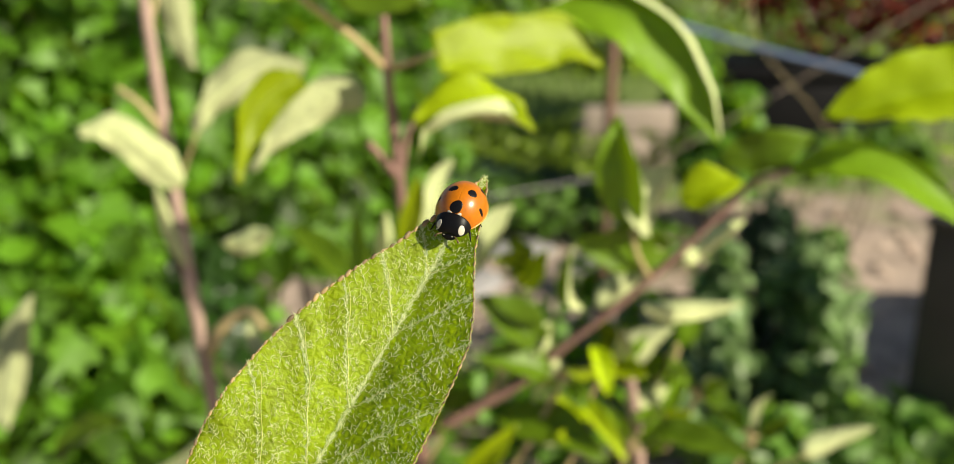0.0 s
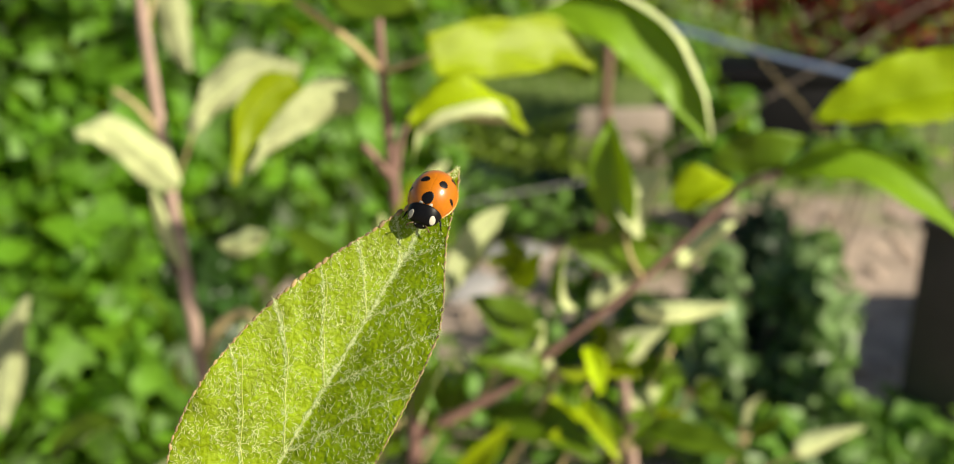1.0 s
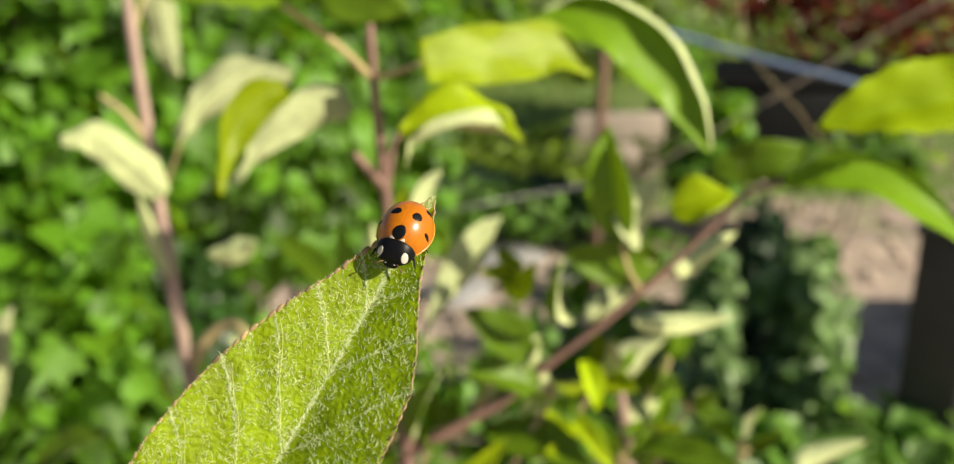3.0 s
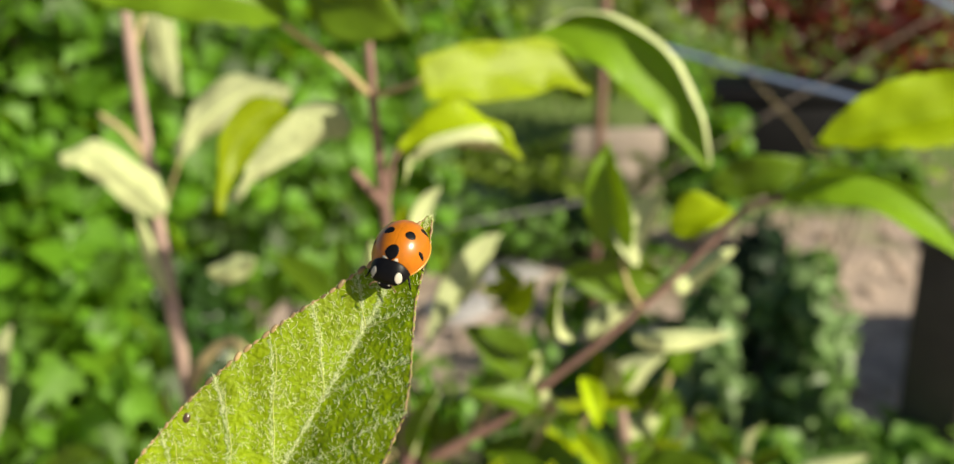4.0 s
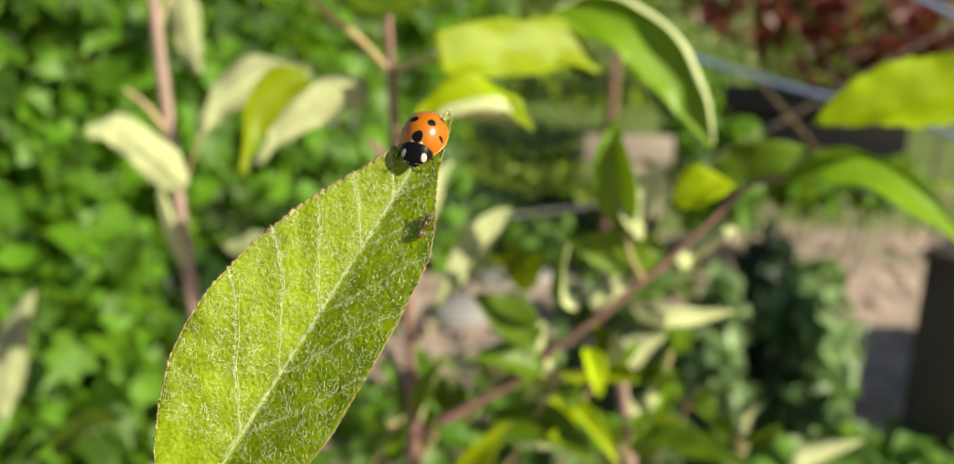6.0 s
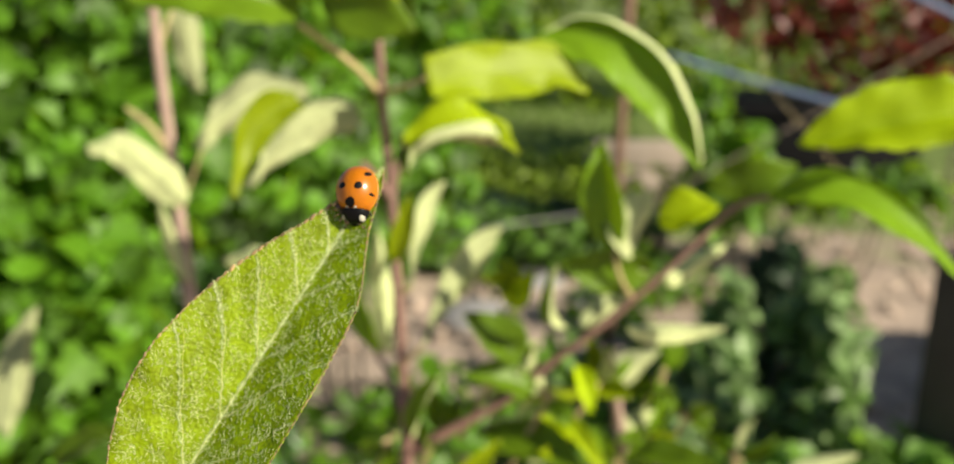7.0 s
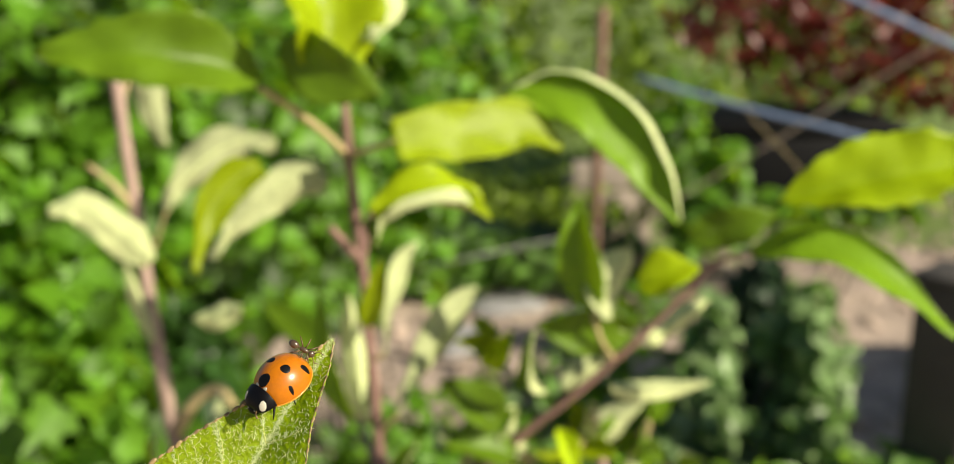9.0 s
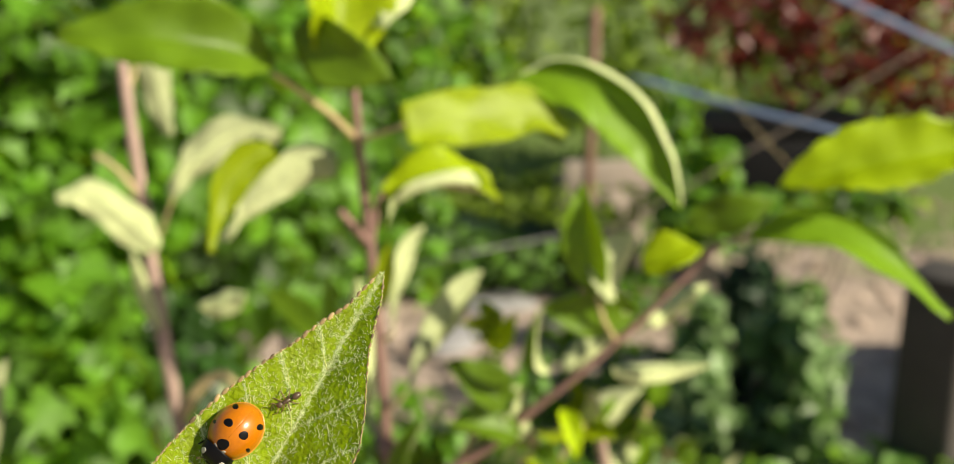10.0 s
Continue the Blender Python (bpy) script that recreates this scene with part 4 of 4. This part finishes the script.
# downy hairs all over the upper side: long, curly, lying nearly flat and crossing one another
rh = np.random.default_rng(21)
verts, faces = [], []
RING = [(math.cos(a), math.sin(a)) for a in (0.5, 2.6, 4.7)]


def hair(x0, s0, turn, length, thick, rise, bound=True):
    """One curly hair that starts at (x0, s0) of the blade and wanders over it."""
    n, steps = len(verts), 5
    x, s, lift, bend = x0, s0, 0.00001, rh.normal() * 0.2
    for k in range(steps + 1):
        if k:
            turn += bend + rh.normal() * 0.22
            x, s, lift = x + math.cos(turn) * length / steps, s - math.sin(turn) * length / steps, lift + rise / steps * (1 - 0.4 * k / steps)
        side = 1 if x > 0 else -1
        c = Vector((x, -s, blade_z(x, max(0.0, s)) + lift)) if bound else Vector((x, -s, blade_z(x0, s0) + lift))
        r = thick * (1 - 0.6 * k / steps)
        ax, ay = -math.sin(turn) * r, math.cos(turn) * r
        for a, b in RING:
            verts.append((c.x + ax * a, c.y + ay * a, c.z + r * b))
    for k in range(0, 3 * steps, 3):
        for j in range(3):
            faces.append((n + k + j, n + k + (j + 1) % 3, n + k + 3 + (j + 1) % 3, n + k + 3 + j))


AHEAD = math.pi / 2
for k in range(12500):
    s = 0.042 * (0.004 + 0.996 * rh.random())
    side = 1 if rh.random() < 0.5 else -1
    wd = half_width(s, side)
    if rh.random() > wd / 0.0102:
        continue
    xx = side * wd * rh.random() * 0.98
    bare = noise.noise(Vector((xx * 700, s * 700, 4.0)))
    if rh.random() < 0.4 + 1.3 * bare:
        continue
    hair(xx, s, AHEAD + 0.3 + rh.normal() * 0.75, rh.uniform(0.0002, 0.00058) * min(1, 0.35 + wd / 0.005), rh.uniform(0.000016, 0.00003), rh.uniform(0.00003, 0.00016))
for q in VEINS + [None] * 3:
    for k in range(520):
        side = 1 if rh.random() < 0.4 else -1
        if q is None:
            s, xx = 0.045 * rh.random(), rh.normal() * 0.0001
        else:
            a = rh.random() * 0.011
            s = q * UNIT - 1.62 * a + 26 * a * a + 0.00042 * math.sin(a * 760 + q)
            if s < 0.0006 or a > half_width(s, side):
                continue
            xx = side * a + rh.normal() * 0.00008
        hair(xx, s, AHEAD - (0 if q is None else side * 0.5) + rh.normal() * 0.6, rh.uniform(0.0002, 0.0005), rh.uniform(0.00002, 0.000034), rh.uniform(0.00004, 0.00014))
for k in range(800):
    s, side = LENGTH * rh.random() * 0.9, 1 if rh.random() < 0.5 else -1
    wd = half_width(s, side)
    hair(side * wd * 0.99, s, (0.0 if side > 0 else math.pi) + side * (0.7 + rh.normal() * 0.5), rh.uniform(0.0001, 0.0003) * min(1, 0.3 + wd / 0.004), 0.000014, rh.normal() * 0.0001, False)
me = bpy.data.meshes.new("down")
me.from_pydata(verts, [], faces)
ob = part_mesh("down", me, "down", leaf, "fine white hairs")
ob["kind"] = "stuff"

# ---- ladybird: y ahead, z up, in millimetres then scaled ----
MM = 0.000965
bug = thing("ladybird", Matrix(), "orange seven-spot ladybird crawling on the leaf tip", "beetle")


def dome(x, y, lift=0.0):
    """The wing cases' surface over the plan place (x, y)."""
    r2 = (x / 2.52) ** 2 + ((y + 0.25) / 2.97) ** 2
    z = -1.15 + 2.65 * max(0.0, 1 - r2) ** 0.52
    n = Vector((x / 2.52**2, (y + 0.25) / 2.97**2, max(0.05, z + 1.15) / 2.65**2)).normalized()
    return (Vector((x, y, z)) + n * lift) * MM


for side in (-1, 1):
    bm = bmesh.new()
    rings = []
    for i in range(25):
        r = math.sin(i / 24 * math.pi / 2)
        rings.append([bm.verts.new(dome(side * max(0.004, 2.52 * r * math.cos(a)), 2.97 * r * math.sin(a) - 0.25, -0.014 * math.exp(-((2.52 * r * math.cos(a)) / 0.05) ** 2))) for a in np.linspace(-math.pi / 2, math.pi / 2, 41)])
    for a, b in zip(rings, rings[1:]):
        for j in range(40):
            q = (a[j], b[j], b[j + 1], a[j + 1])
            try:
                bm.faces.new(q if side > 0 else q[::-1])
            except ValueError:
                pass
    rim = rings[-1]
    low = [bm.verts.new(Vector((v.co.x * 0.93, v.co.y * 0.95, v.co.z - 0.00018))) for v in rim]
    for j in range(40):
        q = (rim[j], low[j], low[j + 1], rim[j + 1])
        bm.faces.new(q if side > 0 else q[::-1])
    bmesh.ops.remove_doubles(bm, verts=bm.verts, dist=1e-7)
    case = part("wing_case", bm, "elytra", bug, "glossy orange wing case")
    bm = bmesh.new()
    tube(bm, [dome(side * max(0.02, 2.52 * math.cos(a)), 2.97 * math.sin(a) - 0.25) for a in np.linspace(-math.pi / 2, 1.15, 40)], [0.00004, 0.00007, 0.00008, 0.00007], 7)
    part("rim", bm, "elytra_rim", case, "pale orange raised rim")


def shield(x, y, lift=0.0):
    """The neck shield's surface over the plan place (x, y): a squarish cap."""
    q = (abs(x / 1.86) ** 2.8 + abs((y - 1.45) / 2.27) ** 2.5) ** (1 / 2.6)
    return Vector((x, y, -1.05 + 1.72 * math.sqrt(max(0.0, 1 - q * q)) + lift)) * MM


def disc(name, surface, x0, y0, rx, ry, mat, parent, turn=0.0):
    """A rounded flat mark that follows a surface, its edge let into it."""
    bm = bmesh.new()
    centre = bm.verts.new(surface(x0, y0, 0.014))
    last = None
    for k in (0.35, 0.7, 0.94, 1.0):
        ring = []
        for j in range(20):
            a = j / 20 * 2 * math.pi
            w = 1 + 0.07 * math.sin(2 * a + x0) + 0.05 * math.sin(3 * a + y0)
            ox, oy = rx * k * w * math.cos(a), ry * k * w * math.sin(a)
            ring.append(bm.verts.new(surface(x0 + ox * math.cos(turn) - oy * math.sin(turn), y0 + ox * math.sin(turn) + oy * math.cos(turn), 0.014 if k < 0.97 else -0.012)))
        for j in range(20):
            if last is None:
                bm.faces.new((centre, ring[j], ring[(j + 1) % 20]))
            else:
                bm.faces.new((last[j], ring[j], ring[(j + 1) % 20], last[(j + 1) % 20]))
        last = ring
    return part(name, bm, mat, parent)


for x0, y0, r in ((0, 1.48, 0.62), (0.98, -0.41, 0.47), (-0.98, -0.41, 0.47), (2.2, 0.42, 0.21), (-2.2, 0.42, 0.21), (1.6, -1.98, 0.33), (-1.6, -1.98, 0.33)):
    disc("spot", dome, x0, y0, r, r * 0.92, "beetle_black", bug)
bm = bmesh.new()
grid = []
for y in np.linspace(2.1, 3.7, 18):
    w = 1.85 * (1 - abs((y - 1.45) / 2.27) ** 2.5) ** (1 / 2.8)
    grid.append([shield(u * w, y) for u in np.sin(np.linspace(-1.571, 1.571, 21))])
two_sided(bm, grid, 0.0002, 0)
pron = part("pronotum", bm, "beetle_black", bug, "black neck shield with white corners")
for side in (-1, 1):
    disc("white_corner", shield, side * 1.15, 3.12, 0.26, 0.34, "beetle_white", pron, side * 0.5)
    disc("white_mark", dome, side * 0.5, 2.02, 0.25, 0.13, "beetle_white", bug, side * -0.5)
bm = bmesh.new()
ball(bm, pose(0, 2.5 * MM, -0.95 * MM), (1.3 * MM, 0.8 * MM, 0.5 * MM), 10, 16)
part("breast", bm, "beetle_black", bug)
bm = bmesh.new()
ball(bm, pose(0, 3.45 * MM, -1.2 * MM, -40), (0.75 * MM, 0.48 * MM, 0.42 * MM), 10, 16)
head = part("head", bm, "beetle_black", bug)
for side in (-1, 1):
    bm = bmesh.new()
    ball(bm, pose(side * 0.42 * MM, 3.7 * MM, -0.96 * MM), (0.09 * MM, 0.06 * MM, 0.05 * MM), 6, 8)
    part("white_mark", bm, "beetle_white", head)
    bm = bmesh.new()
    tube(bm, smooth_line([Vector((side * 0.6, 3.6, -0.9)) * MM, Vector((side * 1.0, 4.0, -0.8)) * MM, Vector((side * 1.2, 4.1, -1.1)) * MM], 4), [0.00006, 0.00005, 0.0001], 6)
    part("antenna", bm, "ant_leg", head)
bm = bmesh.new()
ball(bm, pose(0, -0.2 * MM, -1.15 * MM), (2.1 * MM, 2.5 * MM, 0.45 * MM), 8, 20)
part("underside", bm, "beetle_black", bug)
LEGS = []
for side in (-1, 1):
    for k, (y0, fan) in enumerate(((1.9, 0.75), (0.5, 0.05), (-0.9, -0.7))):
        bm = bmesh.new()
        c, sn = math.cos(fan), math.sin(fan)
        pts = [Vector((0, 0, 0)), Vector((side * 0.85 * c, 0.85 * sn, 0.02)), Vector((side * 1.1 * c, 1.1 * sn + 0.15, -0.42)), Vector((side * 1.3 * c, 1.3 * sn + 0.25, -0.56))]
        tube(bm, [p * MM for p in pts], [0.00015, 0.00011, 0.00007, 0.00004], 7)
        leg = part("leg", bm, "beetle_black", bug)
        leg.matrix_parent_inverse = Matrix()
        leg.matrix_basis = pose(side * 1.2 * MM, y0 * MM, -1.2 * MM)
        LEGS.append((leg, side, k, y0))

# ---- ant ----
AM = 0.00086
ant = thing("ant", Matrix(), "small dark brown ant", "ant")
for name, m, size in (("gaster", pose(0, -1.15 * AM, 0.1 * AM, 8), (0.42, 0.6, 0.4)), ("waist", pose(0, -0.52 * AM, 0.0), (0.11, 0.13, 0.16)), ("thorax", pose(0, 0.1 * AM, 0.02 * AM, 6), (0.27, 0.58, 0.27)), ("head", pose(0, 0.98 * AM, 0.05 * AM, -20), (0.36, 0.4, 0.28))):
    bm = bmesh.new()
    ball(bm, m, [v * AM for v in size], 10, 14)
    part(name, bm, "ant_shell", ant)
for side in (-1, 1):
    for y0, fan in ((0.4, 0.8), (0.1, 0.05), (-0.15, -0.75)):
        c, sn = math.cos(fan), math.sin(fan)
        bm = bmesh.new()
        tube(bm, [Vector(p) * AM for p in ((side * 0.15, y0, -0.1), (side * (0.15 + 0.6 * c), y0 + 0.6 * sn, 0.28), (side * (0.15 + 1.0 * c), y0 + 1.0 * sn, -0.42), (side * (0.15 + 1.2 * c), y0 + 1.25 * sn, -0.5))], [0.00007, 0.00006, 0.00004], 6)
        part("leg", bm, "ant_leg", ant)
    bm = bmesh.new()
    tube(bm, [Vector(p) * AM for p in ((side * 0.2, 1.2, 0.15), (side * 0.65, 1.6, 0.35), (side * 0.55, 2.15, 0.0))], [0.00005, 0.00004], 6)
    part("antenna", bm, "ant_leg", ant)


# ---- what moves ----
LEAF_ROWS = [
    (0, 0.89, 5.29, -94.39, -14.31, -3.69, -29.45),
    (0.5, -0.45, 5.71, -94.73, -8.63, 1.02, -30.88),
    (1, -0.88, 6.3, -95.19, -9.33, 1.86, -31.21),
    (1.5, 0.48, 5.76, -94.96, -8.47, 1.57, -31.53),
    (2, -1.59, 6.34, -92.71, -8.12, 2.76, -30.76),
    (3.5, -1.88, 5.5, -91.03, -7.43, -0.83, -30.07),
    (4, -1.94, 5.68, -90.12, -7.78, -2.71, -30.02),
    (4.5, -1.69, 5.9, -92.85, -9.93, -1.74, -30.12),
    (5, -1.95, 6.79, -93.92, -12.31, -1.09, -29.93),
    (5.5, -2.07, 5.81, -94.33, -12.56, -0.66, -29.85),
    (7, -3.56, 6, -98.81, -10.66, -2.86, -29.65),
    (7.5, -1.99, 5.49, -96.48, -8.04, -0.71, -29.78),
    (8, -2.83, 4.35, -96.42, -6.87, -1.09, -29.3),
    (8.5, -3.36, 4.75, -97.56, -6.46, -0.09, -31.18),
    (9, -1.94, 5.86, -89.79, -5.73, -1.48, -32.56),
    (9.5, -2.54, 6.35, -88.79, -4.98, -1.61, -29.42),
    (10, -2.78, 5.58, -90.13, -5.14, -0.69, -29.64),
]
# on the blade: across, to the tip, off its surface
BUG_ROWS = [
    (0, -0.66, -3.92, 1.85, 24.83, 10.62, -169.03),
    (0.5, -0.8, -3.87, 1.87, 25.05, 10.91, -168.89),
    (1, -0.93, -3.81, 1.89, 25.27, 11.19, -168.75),
    (1.5, -1.06, -3.76, 1.91, 25.5, 11.48, -168.61),
    (2, -1, -3.74, 1.9, 26.52, 11.42, -168.3),
    (3.5, -0.82, -3.68, 1.84, 29.58, 11.24, -167.36),
    (4, -0.88, -3.78, 1.87, 27.57, 11.76, -166.89),
    (4.5, -0.94, -3.89, 1.9, 25.56, 12.28, -166.42),
    (5, -1, -3.99, 1.92, 23.55, 12.8, -165.96),
    (5.5, -1, -3.99, 1.92, 23.55, 12.8, -165.96),
    (7, -1.02, -4.33, 2.01, -2.63, 16.48, -152.81),
    (7.5, -1.56, -4.31, 2.06, -2.5, 15.88, -136.15),
    (8, -1.39, -3.24, 2.14, 29.47, 11.29, -146.85),
    (8.5, -2.16, -4.37, 2.43, 19.66, 32.3, -182.23),
    (9, -2.13, -5.25, 2.04, 29.87, 29.41, -176.5),
    (9.5, -2.21, -9.7, 2.09, 27.84, -8.82, -210.33),
    (10, -4.5, -20.31, 2.45, 8.2, -2.24, -190.73),
]
ANT_ROWS = [
    (0, -4.0, -44.0, -1.0, 180, 0, 20),
    (3.3, -7.5, -24.0, -1.0, 180, 0, -40),
    (3.5, -9.2, -21.5, -0.3, 90, 0, -80),
    (3.7, -9.41, -21.05, 2.54, -2.2, -13.12, -170.38),
    (3.9, -7.95, -24.33, 2.16, -6.83, -11.44, -148.86),
    (4.2, -9.4, -27.5, 0.6, -60, 10, -200),
    (4.5, -2.0, -30.0, -1.2, -150, 10, -230),
    (4.7, 6.9, -29.5, 2.0, -60, -20, -270),
    (4.9, 6.82, -27.7, 4.2, 11.18, -26.61, -323.81),
    (5, 7.3, -25.45, 4.6, 18.42, -22.4, -401.15),
    (5.5, 7.78, -25.76, 4.22, 0.72, -28.69, -361.51),
    (5.7, 7.61, -20.41, 4.19, 0.69, -28.69, -361.44),
    (6.3, 3.2, -9.5, 2.1, 5, -20, -340),
    (7, -0.93, -7.0, 1.15, 12.03, 5.71, -295.02),
    (7.5, -3.8, -5.1, 3.2, 6.35, 11.71, -331.28),
    (8, -2.84, -1.49, 1.1, -12.24, 5.24, -427.18),
    (8.5, -1.86, -2.17, 0.57, -13.0, 2.82, -437.98),
    (9, -1.6, -2.09, 1.51, -13.29, 0.38, -448.4),
    (9.5, -0.51, -7.4, 0.51, -10.62, -8.05, -486.74),
    (10, -1.79, -15.42, 0.95, 7.12, -11.26, -572.61),
]


def leaf_at(t):
    """The leaf's row at t seconds, between its own rows."""
    return [float(np.interp(t, [r[0] for r in LEAF_ROWS], [r[k] for r in LEAF_ROWS])) for k in range(1, 7)]


def on_leaf(x, y, z, rx, ry, rz):
    """A pose on the blade, in millimetres and degrees."""
    return pose(x / 1000, y / 1000, z / 1000, rx, ry, rz)


def motions():
    walk(leaf, [(t, placed(*p)) for t, *p in LEAF_ROWS])
    walk(bug, [(t, placed(*leaf_at(t)) @ on_leaf(*p)) for t, *p in BUG_ROWS])
    for leg, side, k, y0 in LEGS:
        rows = [(0.0, pose(side * 1.2 * MM, y0 * MM, -1.2 * MM)), (6.5, pose(side * 1.2 * MM, y0 * MM, -1.2 * MM))]
        for step in range(1, 19):
            swing = 14 * math.sin(2 * math.pi * (step / 5 + 0.5 * ((k + (side > 0)) % 2))) * (1 if step < 18 else 0.5)
            rows.append((6.5 + step * 3.5 / 18, pose(side * 1.2 * MM, y0 * MM, -1.2 * MM, 0, 0, swing)))
        walk(leg, rows)
    walk(ant, [(t, placed(*leaf_at(t)) @ on_leaf(*p)) for t, *p in ANT_ROWS])


motions()
